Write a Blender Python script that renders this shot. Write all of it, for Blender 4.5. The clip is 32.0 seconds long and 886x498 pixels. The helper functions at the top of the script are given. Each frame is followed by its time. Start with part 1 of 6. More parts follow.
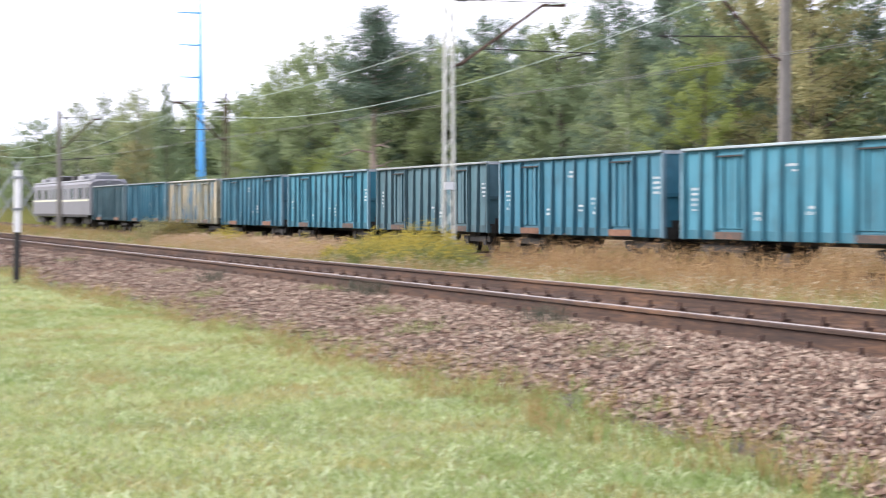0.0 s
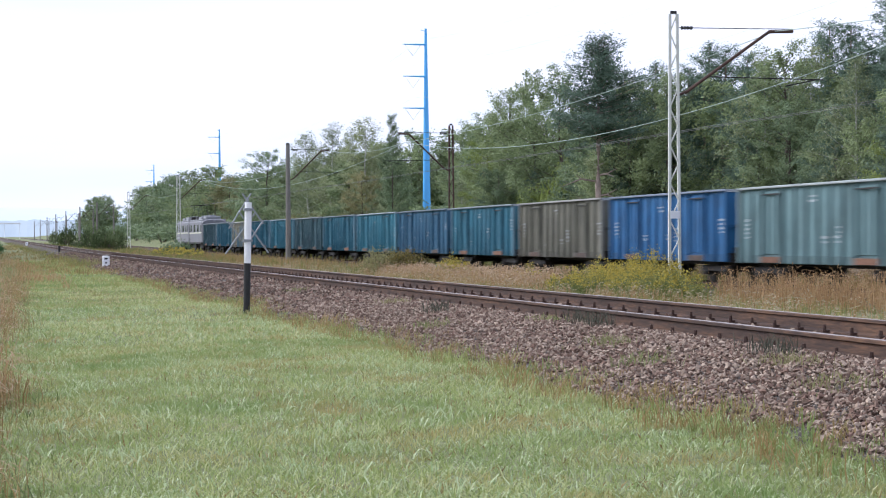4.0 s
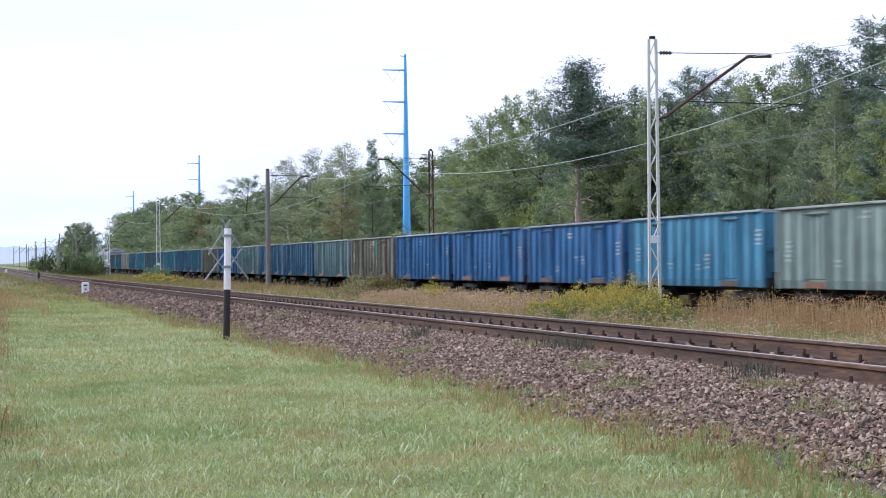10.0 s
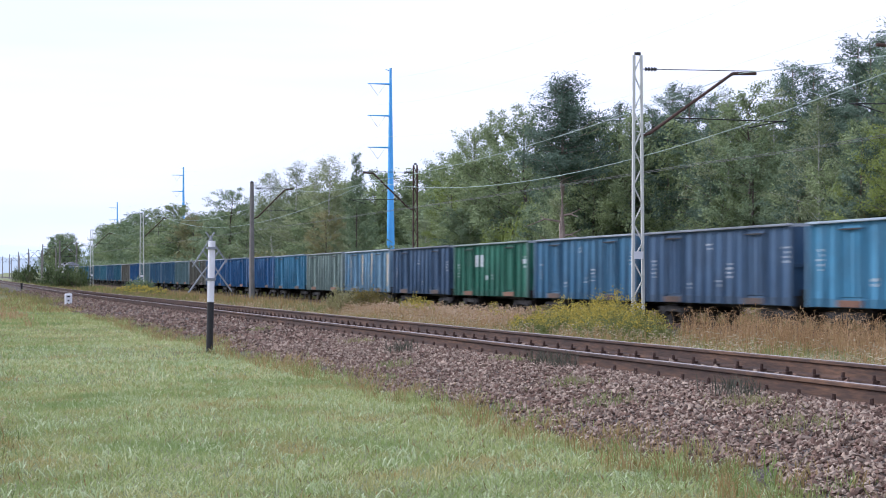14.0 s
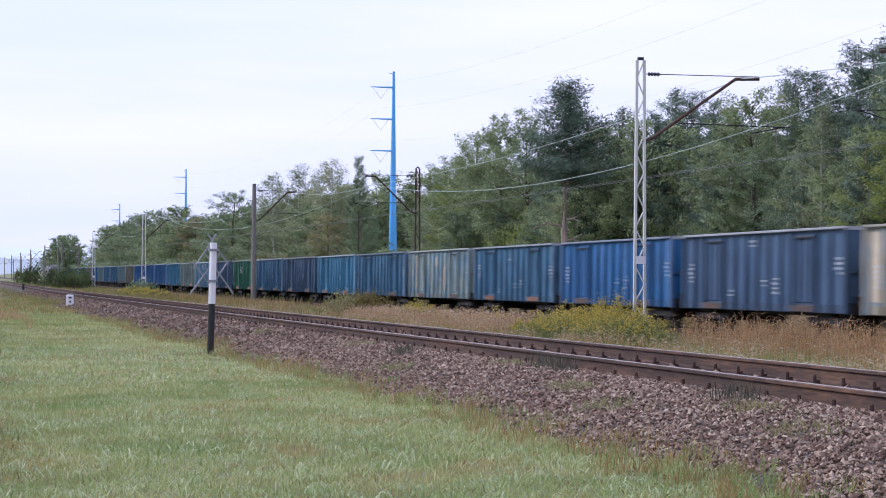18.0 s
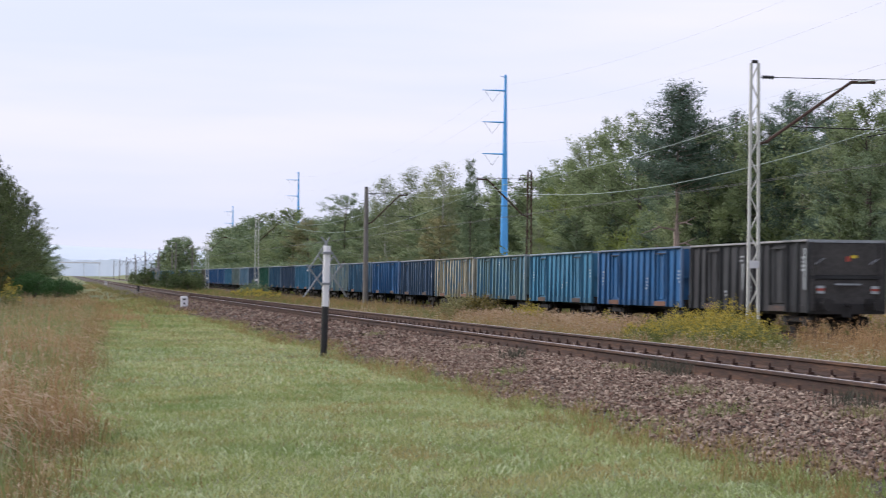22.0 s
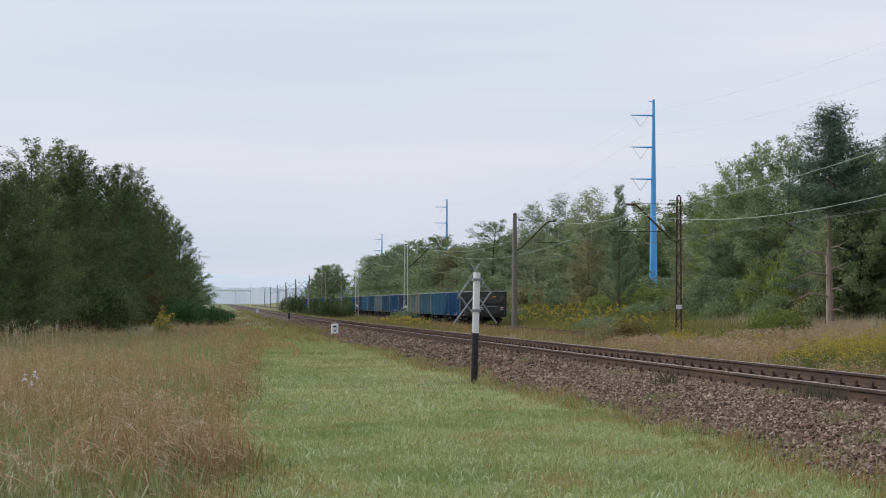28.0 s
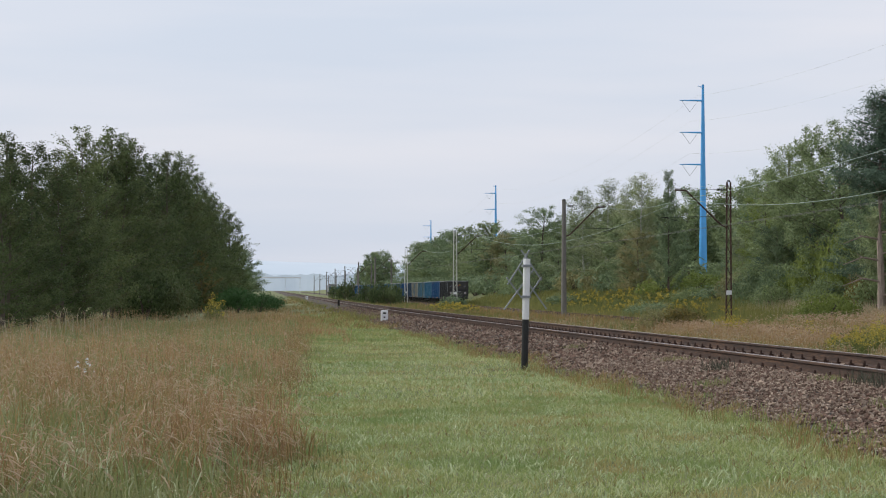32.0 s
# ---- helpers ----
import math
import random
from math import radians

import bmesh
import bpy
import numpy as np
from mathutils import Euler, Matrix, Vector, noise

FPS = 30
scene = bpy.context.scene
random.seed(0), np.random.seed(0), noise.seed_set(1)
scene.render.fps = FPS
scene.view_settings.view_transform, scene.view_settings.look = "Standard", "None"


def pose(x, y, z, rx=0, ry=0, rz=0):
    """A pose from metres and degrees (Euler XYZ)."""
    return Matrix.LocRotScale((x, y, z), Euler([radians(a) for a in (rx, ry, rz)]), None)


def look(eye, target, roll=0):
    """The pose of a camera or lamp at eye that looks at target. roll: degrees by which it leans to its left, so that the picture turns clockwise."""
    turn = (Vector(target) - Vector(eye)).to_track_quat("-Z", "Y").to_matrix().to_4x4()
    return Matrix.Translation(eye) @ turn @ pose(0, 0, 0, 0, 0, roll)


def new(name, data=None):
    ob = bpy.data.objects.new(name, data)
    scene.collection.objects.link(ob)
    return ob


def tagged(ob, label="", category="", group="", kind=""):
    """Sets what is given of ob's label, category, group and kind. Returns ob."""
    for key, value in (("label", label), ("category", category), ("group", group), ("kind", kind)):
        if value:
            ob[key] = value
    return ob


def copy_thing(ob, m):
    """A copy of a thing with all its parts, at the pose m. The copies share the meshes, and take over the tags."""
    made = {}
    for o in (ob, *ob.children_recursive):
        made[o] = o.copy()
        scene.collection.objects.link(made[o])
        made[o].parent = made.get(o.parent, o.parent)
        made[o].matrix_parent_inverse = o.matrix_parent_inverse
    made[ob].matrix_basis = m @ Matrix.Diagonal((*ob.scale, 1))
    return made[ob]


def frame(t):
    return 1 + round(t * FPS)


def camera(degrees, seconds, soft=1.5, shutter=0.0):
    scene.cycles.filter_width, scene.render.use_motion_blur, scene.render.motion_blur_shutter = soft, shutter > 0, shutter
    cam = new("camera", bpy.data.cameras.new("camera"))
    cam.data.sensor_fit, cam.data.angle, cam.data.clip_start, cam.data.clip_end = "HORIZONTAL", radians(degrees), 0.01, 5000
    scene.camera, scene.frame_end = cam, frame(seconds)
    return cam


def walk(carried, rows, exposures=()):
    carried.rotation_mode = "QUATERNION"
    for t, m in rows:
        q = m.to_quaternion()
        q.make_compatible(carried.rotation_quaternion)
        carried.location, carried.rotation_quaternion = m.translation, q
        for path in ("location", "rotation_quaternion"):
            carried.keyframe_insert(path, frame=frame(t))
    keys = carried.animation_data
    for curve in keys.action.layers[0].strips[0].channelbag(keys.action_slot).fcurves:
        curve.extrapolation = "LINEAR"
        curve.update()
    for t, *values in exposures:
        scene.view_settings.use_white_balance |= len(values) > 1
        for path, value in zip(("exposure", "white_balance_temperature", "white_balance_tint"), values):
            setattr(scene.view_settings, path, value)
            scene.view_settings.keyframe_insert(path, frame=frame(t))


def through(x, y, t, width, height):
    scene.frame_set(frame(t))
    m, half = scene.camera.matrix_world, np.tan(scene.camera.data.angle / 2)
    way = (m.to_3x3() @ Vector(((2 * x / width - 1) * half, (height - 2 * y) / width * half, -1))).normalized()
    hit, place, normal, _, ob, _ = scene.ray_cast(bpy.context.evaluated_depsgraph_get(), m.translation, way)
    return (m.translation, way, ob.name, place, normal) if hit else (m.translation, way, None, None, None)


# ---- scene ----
# ---------------------------------------------------------------- camera
cam = camera(24.57, 32.0, soft=1.05, shutter=0.85)

# seconds, sideways sway, eye height, heading from the track's direction to the right, tilt up, roll
PATH = [
    (0, -0.004, 1.135, 18.977, -1.092, -0.076), (0.5, -0.003, 1.143, 16.517, -1.224, -0.274), (1, 0.004, 1.139, 14.636, -1.212, -0.442),
    (1.5, 0.009, 1.141, 13.657, -1.040, -0.811), (2, 0.004, 1.140, 12.620, -0.906, -0.767), (2.5, -0.001, 1.147, 11.920, -0.812, -0.655),
    (3, -0.002, 1.148, 12.042, -0.612, -0.353), (3.5, 0.000, 1.147, 12.399, -0.389, -0.259), (4, -0.003, 1.147, 12.650, -0.248, -0.325),
    (4.5, -0.007, 1.146, 12.804, -0.094, -0.235), (6.5, 0.008, 1.146, 12.904, -0.272, -0.614), (7, 0.013, 1.145, 13.126, -0.280, -0.468),
    (7.5, -0.001, 1.146, 13.260, -0.254, -0.412), (8, 0.011, 1.151, 13.311, -0.124, -0.563), (8.5, 0.007, 1.150, 13.444, 0.077, -0.607),
    (9, 0.009, 1.151, 13.265, 0.224, -0.562), (9.5, 0.002, 1.152, 13.252, 0.352, -0.440), (10, 0.003, 1.150, 13.212, 0.460, -0.530),
    (10.5, 0.008, 1.148, 13.180, 0.535, -0.632), (11, 0.007, 1.151, 13.344, 0.543, -0.535), (11.5, 0.007, 1.147, 13.360, 0.600, -0.318),
    (12, 0.004, 1.151, 13.417, 0.698, -0.067), (12.5, 0.001, 1.152, 13.502, 0.799, 0.014), (13, -0.004, 1.150, 13.709, 0.809, -0.005),
    (13.5, -0.003, 1.153, 13.686, 0.808, -0.034), (15.5, 0.010, 1.150, 13.523, 1.117, 0.050), (16, 0.028, 1.151, 13.469, 1.140, 0.246),
    (16.5, 0.021, 1.143, 14.254, 0.953, 0.261), (17, 0.015, 1.151, 13.762, 0.900, 0.252), (17.5, 0.010, 1.153, 13.610, 0.968, 0.250),
    (18, 0.006, 1.147, 13.612, 0.962, 0.336), (18.5, 0.009, 1.148, 13.616, 0.908, 0.288), (19, 0.008, 1.147, 13.438, 0.939, 0.363),
    (19.5, 0.006, 1.151, 13.304, 0.954, 0.470), (20, -0.003, 1.155, 13.062, 0.955, 0.629), (20.5, -0.010, 1.151, 12.612, 0.936, 0.649),
    (21, -0.009, 1.153, 12.129, 0.938, 0.623), (21.5, -0.016, 1.157, 11.551, 0.959, 0.627), (22, -0.021, 1.154, 10.482, 1.024, 0.593),
    (22.5, -0.014, 1.152, 9.860, 1.088, 0.580), (23, -0.023, 1.150, 9.382, 1.110, 0.720), (23.5, -0.029, 1.154, 8.821, 1.094, 0.661),
    (24, -0.026, 1.156, 8.129, 1.081, 0.575), (24.5, -0.035, 1.155, 7.630, 1.170, 0.517), (25, -0.038, 1.153, 7.344, 1.284, 0.512),
    (25.5, -0.033, 1.157, 7.002, 1.408, 0.408), (27.5, -0.038, 1.155, 6.200, 1.743, 0.242), (28, -0.040, 1.155, 6.297, 1.734, 0.305),
    (28.5, -0.035, 1.157, 6.122, 1.771, 0.205), (29, -0.037, 1.159, 6.035, 1.788, 0.153), (29.5, -0.045, 1.156, 5.941, 1.795, 0.223),
    (30, -0.040, 1.153, 5.758, 1.766, 0.284), (30.5, -0.053, 1.158, 5.605, 1.627, 0.395), (31, -0.050, 1.156, 5.226, 1.444, 0.380),
    (31.5, -0.055, 1.158, 4.938, 1.403, 0.243), (32, -0.054, 1.157, 4.919, 1.344, 0.136),
]


def aim(x, z, heading, tilt, roll):
    h, e = radians(heading), radians(tilt)
    eye = Vector((x, 0.0, z))
    way = Vector((math.sin(h) * math.cos(e), math.cos(h) * math.cos(e), math.sin(e)))
    return look(eye, eye + way * 10, roll)


# seconds, stops, kelvin, tint
EXPOSURES = [
    (0.0, 1.4, 6450, 16), (1.0, 1.24, 6350, 15), (2.0, 0.98, 6250, 14), (3.0, 0.78, 6050, 14), (4.0, 0.72, 5850, 14), (8.0, 0.7, 5800, 15), (13.0, 0.7, 5700, 16), (16.0, 0.6, 5650, 22), (18.0, 0.48, 5650, 24),
    (20.0, 0.42, 5850, 22), (23.0, 0.3, 6300, 14), (25.0, 0.15, 6300, 10), (28.0, 0.1, 6400, 9), (32.0, 0.1, 6450, 8),
]
walk(cam, [(t, aim(*row)) for t, *row in PATH], EXPOSURES)

# ---------------------------------------------------------------- sky and sun
SUN_UP, SUN_TURN = radians(38), radians(300)
world = bpy.data.worlds.new("overcast_sky")
scene.world = world
world.use_nodes = True
wn, wl = world.node_tree.nodes, world.node_tree.links
wn.clear()
w_out = wn.new("ShaderNodeOutputWorld")
w_bg = wn.new("ShaderNodeBackground")
w_bg.inputs["Strength"].default_value = 0.103
w_sky = wn.new("ShaderNodeTexSky")
w_sky.sky_type, w_sky.sun_disc = "NISHITA", False
w_sky.sun_elevation, w_sky.sun_rotation = SUN_UP, SUN_TURN
w_sky.air_density, w_sky.dust_density = 1.0, 4.0
# a closed, softly layered cloud cover
w_geo = wn.new("ShaderNodeTexCoord")
w_map = wn.new("ShaderNodeMapping")
w_map.inputs["Scale"].default_value = (1.6, 1.6, 14.0)
w_noise = wn.new("ShaderNodeTexNoise")
w_noise.inputs["Scale"].default_value = 1.6
w_noise.inputs["Detail"].default_value = 4.0
w_ramp = wn.new("ShaderNodeValToRGB")
w_ramp.color_ramp.elements[0].position, w_ramp.color_ramp.elements[0].color = 0.34, (6.4, 6.9, 8.05, 1)
w_ramp.color_ramp.elements[1].position, w_ramp.color_ramp.elements[1].color = 0.66, (7.65, 7.65, 8.4, 1)
w_mix = wn.new("ShaderNodeMixRGB")
w_mix.inputs["Fac"].default_value = 0.88
wl.new(w_geo.outputs["Generated"], w_map.inputs["Vector"])
wl.new(w_map.outputs["Vector"], w_noise.inputs["Vector"])
wl.new(w_noise.outputs["Fac"], w_ramp.inputs["Fac"])
wl.new(w_sky.outputs["Color"], w_mix.inputs["Color1"])
wl.new(w_ramp.outputs["Color"], w_mix.inputs["Color2"])
# an overcast sky is dimmer towards the horizon
w_sep = wn.new("ShaderNodeSeparateXYZ")
w_dim = wn.new("ShaderNodeMapRange")
w_dim.inputs["From Min"].default_value, w_dim.inputs["From Max"].default_value = 0.0, 0.7
w_dim.inputs["To Min"].default_value, w_dim.inputs["To Max"].default_value = 0.98, 1.02
w_cie = wn.new("ShaderNodeVectorMath")
w_cie.operation = "SCALE"
wl.new(w_geo.outputs["Generated"], w_sep.inputs["Vector"])
wl.new(w_sep.outputs["Z"], w_dim.inputs["Value"])
wl.new(w_mix.outputs["Color"], w_cie.inputs[0])
wl.new(w_dim.outputs["Result"], w_cie.inputs["Scale"])
wl.new(w_cie.outputs["Vector"], w_bg.inputs["Color"])
wl.new(w_bg.outputs["Background"], w_out.inputs["Surface"])

sun = new("sun", bpy.data.lights.new("sun", "SUN"))
sun.data.energy, sun.data.angle, sun.data.color = 2.2, radians(25), (1.0, 0.97, 0.92)
sun_way = Vector((math.sin(SUN_TURN) * math.cos(SUN_UP), math.cos(SUN_TURN) * math.cos(SUN_UP), math.sin(SUN_UP)))
sun.matrix_world = look(sun_way * 100, (0, 0, 0))

# ---------------------------------------------------------------- materials
def shader(name, rough=0.8, metal=0.0):
    m = bpy.data.materials.new(name)
    m.use_nodes = True
    b = m.node_tree.nodes["Principled BSDF"]
    b.inputs["Roughness"].default_value = rough
    b.inputs["Metallic"].default_value = metal
    b.inputs["Specular IOR Level"].default_value = 0.3
    return m, m.node_tree.nodes, m.node_tree.links, b


def spread(nodes, links, stops, fac):
    r = nodes.new("ShaderNodeValToRGB")
    e = r.color_ramp.elements
    while len(e) < len(stops):
        e.new(0.5)
    for k, (pos, col) in enumerate(stops):
        e[k].position, e[k].color = pos, (*col, 1)
    links.new(fac, r.inputs["Fac"])
    return r.outputs["Color"]


def grain(nodes, links, scale, detail=4.0, stretch=None, rough=0.6, shift=None):
    n = nodes.new("ShaderNodeTexNoise")
    n.inputs["Scale"].default_value, n.inputs["Detail"].default_value, n.inputs["Roughness"].default_value = scale, detail, rough
    c = nodes.new("ShaderNodeTexCoord")
    out = c.outputs["Object"]
    if shift is not None:
        v = nodes.new("ShaderNodeVectorMath")
        v.operation = "MULTIPLY_ADD"
        v.inputs[1].default_value = (1, 1, 1)
        s = nodes.new("ShaderNodeVectorMath")
        s.operation = "SCALE"
        s.inputs[0].default_value = (37, 53, 71)
        links.new(shift, s.inputs["Scale"])
        links.new(out, v.inputs[0])
        links.new(s.outputs["Vector"], v.inputs[2])
        out = v.outputs["Vector"]
    if stretch:
        m = nodes.new("ShaderNodeMapping")
        m.inputs["Scale"].default_value = stretch
        links.new(out, m.inputs["Vector"])
        out = m.outputs["Vector"]
    links.new(out, n.inputs["Vector"])
    return n.outputs["Fac"]


def relief(nodes, links, bsdf, height, strength=0.3, distance=0.02):
    b = nodes.new("ShaderNodeBump")
    b.inputs["Strength"].default_value, b.inputs["Distance"].default_value = strength, distance
    links.new(height, b.inputs["Height"])
    links.new(b.outputs["Normal"], bsdf.inputs["Normal"])


def blend(nodes, links, fac, a, b, kind="MIX"):
    m = nodes.new("ShaderNodeMixRGB")
    m.blend_type = kind
    for sock, v in ((m.inputs["Fac"], fac), (m.inputs["Color1"], a), (m.inputs["Color2"], b)):
        if isinstance(v, (int, float)):
            sock.default_value = v
        elif isinstance(v, tuple):
            sock.default_value = (*v, 1)
        else:
            links.new(v, sock)
    return m.outputs["Color"]


def mottled(name, stops, scale, rough=0.8, metal=0.0, bump=0.3, depth=0.02, stretch=None, fine=8.0):
    """A surface that varies at two scales between the given colours."""
    m, n, l, b = shader(name, rough, metal)
    coarse = grain(n, l, scale, 5, stretch)
    small = grain(n, l, scale * fine, 3, stretch)
    mix = n.new("ShaderNodeMath")
    mix.operation = "MULTIPLY_ADD"
    mix.inputs[1].default_value, mix.inputs[2].default_value = 0.45, 0.0
    add = n.new("ShaderNodeMath")
    add.operation = "MULTIPLY_ADD"
    add.inputs[1].default_value = 0.55
    l.new(small, mix.inputs[0])
    l.new(coarse, add.inputs[0])
    l.new(mix.outputs[0], add.inputs[2])
    l.new(spread(n, l, stops, add.outputs[0]), b.inputs["Base Color"])
    if bump:
        relief(n, l, b, small, bump, depth)
    return m


def leafy(name, stops, rough=0.65, through=0.25, patch=None, sheen=0.22, drift=None):
    """Leaves and blades: each piece has a tone of its own, with a drift over the plant."""
    m, n, l, b = shader(name, rough)
    b.inputs["Specular IOR Level"].default_value = sheen
    g = n.new("ShaderNodeNewGeometry")
    o = n.new("ShaderNodeObjectInfo")
    a = n.new("ShaderNodeMath")
    a.operation = "MULTIPLY_ADD"
    a.inputs[1].default_value = 0.6
    l.new(g.outputs["Random Per Island"], a.inputs[0])
    s = n.new("ShaderNodeMath")
    s.operation = "MULTIPLY"
    s.inputs[1].default_value = 0.4
    l.new(o.outputs["Random"], s.inputs[0])
    l.new(s.outputs[0], a.inputs[2])
    col = spread(n, l, stops, a.outputs[0])
    for layer in (drift, patch):
        if layer:
            scale, tone, low, high = layer
            col = blend(n, l, spread(n, l, [(low, (0, 0, 0)), (high, (0.85, 0.85, 0.85))], grain(n, l, scale, 4)), col, tone)
    l.new(col, b.inputs["Base Color"])
    if through:
        t = n.new("ShaderNodeBsdfTranslucent")
        l.new(col, t.inputs["Color"])
        x = n.new("ShaderNodeMixShader")
        x.inputs["Fac"].default_value = through
        l.new(b.outputs["BSDF"], x.inputs[1])
        l.new(t.outputs["BSDF"], x.inputs[2])
        l.new(x.outputs["Shader"], n["Material Output"].inputs["Surface"])
    return m


def plain(name, col, rough=0.6, metal=0.0, vary=0.25, scale=6.0):
    lo = tuple(c * (1 - vary) for c in col)
    hi = tuple(min(1, c * (1 + vary)) for c in col)
    return mottled(name, [(0.3, lo), (0.7, hi)], scale, rough, metal, 0.15, 0.004)


M_GROUND = mottled("meadow_soil", [(0.3, (0.10, 0.09, 0.045)), (0.45, (0.135, 0.15, 0.065)), (0.55, (0.17, 0.19, 0.085)), (0.7, (0.22, 0.18, 0.10))], 0.45, 0.95, 0, 0.6, 0.05, fine=30)
M_BALLAST = mottled("ballast_bed", [(0.3, (0.025, 0.021, 0.018)), (0.5, (0.08, 0.066, 0.055)), (0.7, (0.17, 0.14, 0.12))], 9.0, 0.95, 0, 1.0, 0.06, fine=2.5)
M_DARKBED = mottled("oily_ballast", [(0.3, (0.05, 0.045, 0.04)), (0.6, (0.13, 0.11, 0.09)), (0.75, (0.2, 0.18, 0.14))], 4.0, 0.95, 0, 0.8, 0.05, fine=6)
M_RAIL = mottled("rusty_rail", [(0.3, (0.018, 0.012, 0.010)), (0.5, (0.055, 0.031, 0.021)), (0.72, (0.15, 0.080, 0.043))], 2.2, 0.75, 0.0, 0.3, 0.003, (1, 0.25, 3))
M_RAILTOP = plain("worn_rail_head", (0.34, 0.29, 0.26), 0.42, 0.75, 0.2, 3.0)
M_SLEEPER = mottled("weathered_sleeper", [(0.3, (0.06, 0.05, 0.045)), (0.7, (0.16, 0.13, 0.11))], 3.0, 0.9, 0, 0.5, 0.01, (1, 6, 6))
M_WOODPOLE = mottled("concrete_pole", [(0.3, (0.12, 0.11, 0.10)), (0.7, (0.24, 0.22, 0.20))], 2.0, 0.85, 0, 0.3, 0.01, (3, 3, 0.6))
M_MASTWHITE = mottled("chalky_mast_paint", [(0.3, (0.336, 0.336, 0.309)), (0.42, (0.528, 0.528, 0.478)), (0.8, (0.592, 0.592, 0.545))], 2.5, 0.6, 0, 0.2, 0.004)
M_RUST = mottled("rusted_steel", [(0.3, (0.045, 0.03, 0.026)), (0.6, (0.10, 0.06, 0.045)), (0.8, (0.16, 0.09, 0.06))], 4.0, 0.8, 0.2, 0.3, 0.004)
M_DARKSTEEL = plain("dark_steel", (0.035, 0.033, 0.032), 0.6, 0.3, 0.3, 5)
M_WIRE = plain("copper_wire", (0.34, 0.42, 0.36), 0.5, 0.3, 0.1, 1)
M_WIREOLD = plain("weathered_wire", (0.12, 0.12, 0.105), 0.5, 0.3, 0.1, 1)
M_PYLON = plain("blue_pylon_paint", (0.10, 0.38, 0.78), 0.45, 0.0, 0.06, 0.3)
M_WHITE = plain("white_paint", (0.72, 0.72, 0.73), 0.5, 0, 0.08, 8)
M_BLACK = plain("black_paint", (0.022, 0.022, 0.022), 0.45, 0, 0.3, 8)
M_GREY = plain("galvanised_grey", (0.24, 0.255, 0.27), 0.5, 0.3, 0.15, 8)
M_BARK = mottled("grey_bark", [(0.3, (0.06, 0.048, 0.04)), (0.7, (0.15, 0.12, 0.10))], 4.0, 0.95, 0, 0.6, 0.02, (2, 2, 0.5))
M_PINEBARK = mottled("pine_bark", [(0.3, (0.12, 0.085, 0.07)), (0.7, (0.28, 0.21, 0.175))], 4.0, 0.95, 0, 0.6, 0.02, (2, 2, 0.5))
M_SNAGBARK = mottled("bleached_pine_bark", [(0.3, (0.20, 0.15, 0.125)), (0.7, (0.42, 0.34, 0.29))], 4.0, 0.95, 0, 0.6, 0.02, (2, 2, 0.5))
M_BIRCHBARK = mottled("birch_bark", [(0.35, (0.10, 0.09, 0.08)), (0.5, (0.42, 0.41, 0.38)), (0.7, (0.55, 0.54, 0.5))], 3.0, 0.8, 0, 0.3, 0.01, (1, 1, 3))
M_LEAF = leafy("broad_leaves", [(0.05, (0.130, 0.176, 0.084)), (0.5, (0.206, 0.260, 0.119)), (0.9, (0.308, 0.365, 0.174))], 0.6, 0.3)
M_LEAFDARK = leafy("dark_leaves", [(0.05, (0.107, 0.153, 0.084)), (0.5, (0.166, 0.224, 0.119)), (0.9, (0.246, 0.306, 0.160))], 0.6, 0.3)
# the left wood's shaded side is painted in as this darker leaf colour
M_LEAFSHADED = leafy("shaded_green_leaves", [(0.05, (0.034, 0.052, 0.020)), (0.5, (0.082, 0.114, 0.044)), (0.85, (0.150, 0.185, 0.078)), (1.0, (0.230, 0.255, 0.130))], 0.6, 0.4, (0.35, (0.110, 0.102, 0.044), 0.5, 0.7), 0.2)
M_LEAFASPEN = leafy("aspen_leaves", [(0.05, (0.062, 0.088, 0.034)), (0.5, (0.110, 0.145, 0.055)), (0.9, (0.175, 0.205, 0.085))], 0.6, 0.35, (0.3, (0.16, 0.15, 0.055), 0.52, 0.72), 0.18)
M_REED = leafy("reed_green", [(0.05, (0.035, 0.085, 0.028)), (0.5, (0.060, 0.130, 0.040)), (1.0, (0.100, 0.180, 0.065))], 0.6, 0.35)
M_LEAFWARM = leafy("amber_leaves", [(0.05, (0.09, 0.085, 0.03)), (0.5, (0.19, 0.15, 0.045)), (0.9, (0.28, 0.19, 0.06))], 0.6, 0.35)
M_LEAFBRIGHT = leafy("fresh_leaves", [(0.05, (0.127, 0.169, 0.042)), (0.5, (0.200, 0.249, 0.064)), (0.9, (0.285, 0.328, 0.095))], 0.6, 0.4)
M_LEAFPALE = leafy("birch_leaves", [(0.05, (0.157, 0.195, 0.100)), (0.5, (0.239, 0.276, 0.145)), (0.9, (0.334, 0.357, 0.183))], 0.6, 0.3)
M_LEAFAUTUMN = leafy("yellowing_leaves", [(0.05, (0.164, 0.169, 0.081)), (0.5, (0.246, 0.240, 0.113)), (0.9, (0.342, 0.297, 0.137))], 0.6, 0.3)
M_NEEDLE = leafy("pine_needles", [(0.05, (0.071, 0.112, 0.076)), (0.5, (0.112, 0.164, 0.112)), (0.9, (0.170, 0.232, 0.156))], 0.6, 0.3)
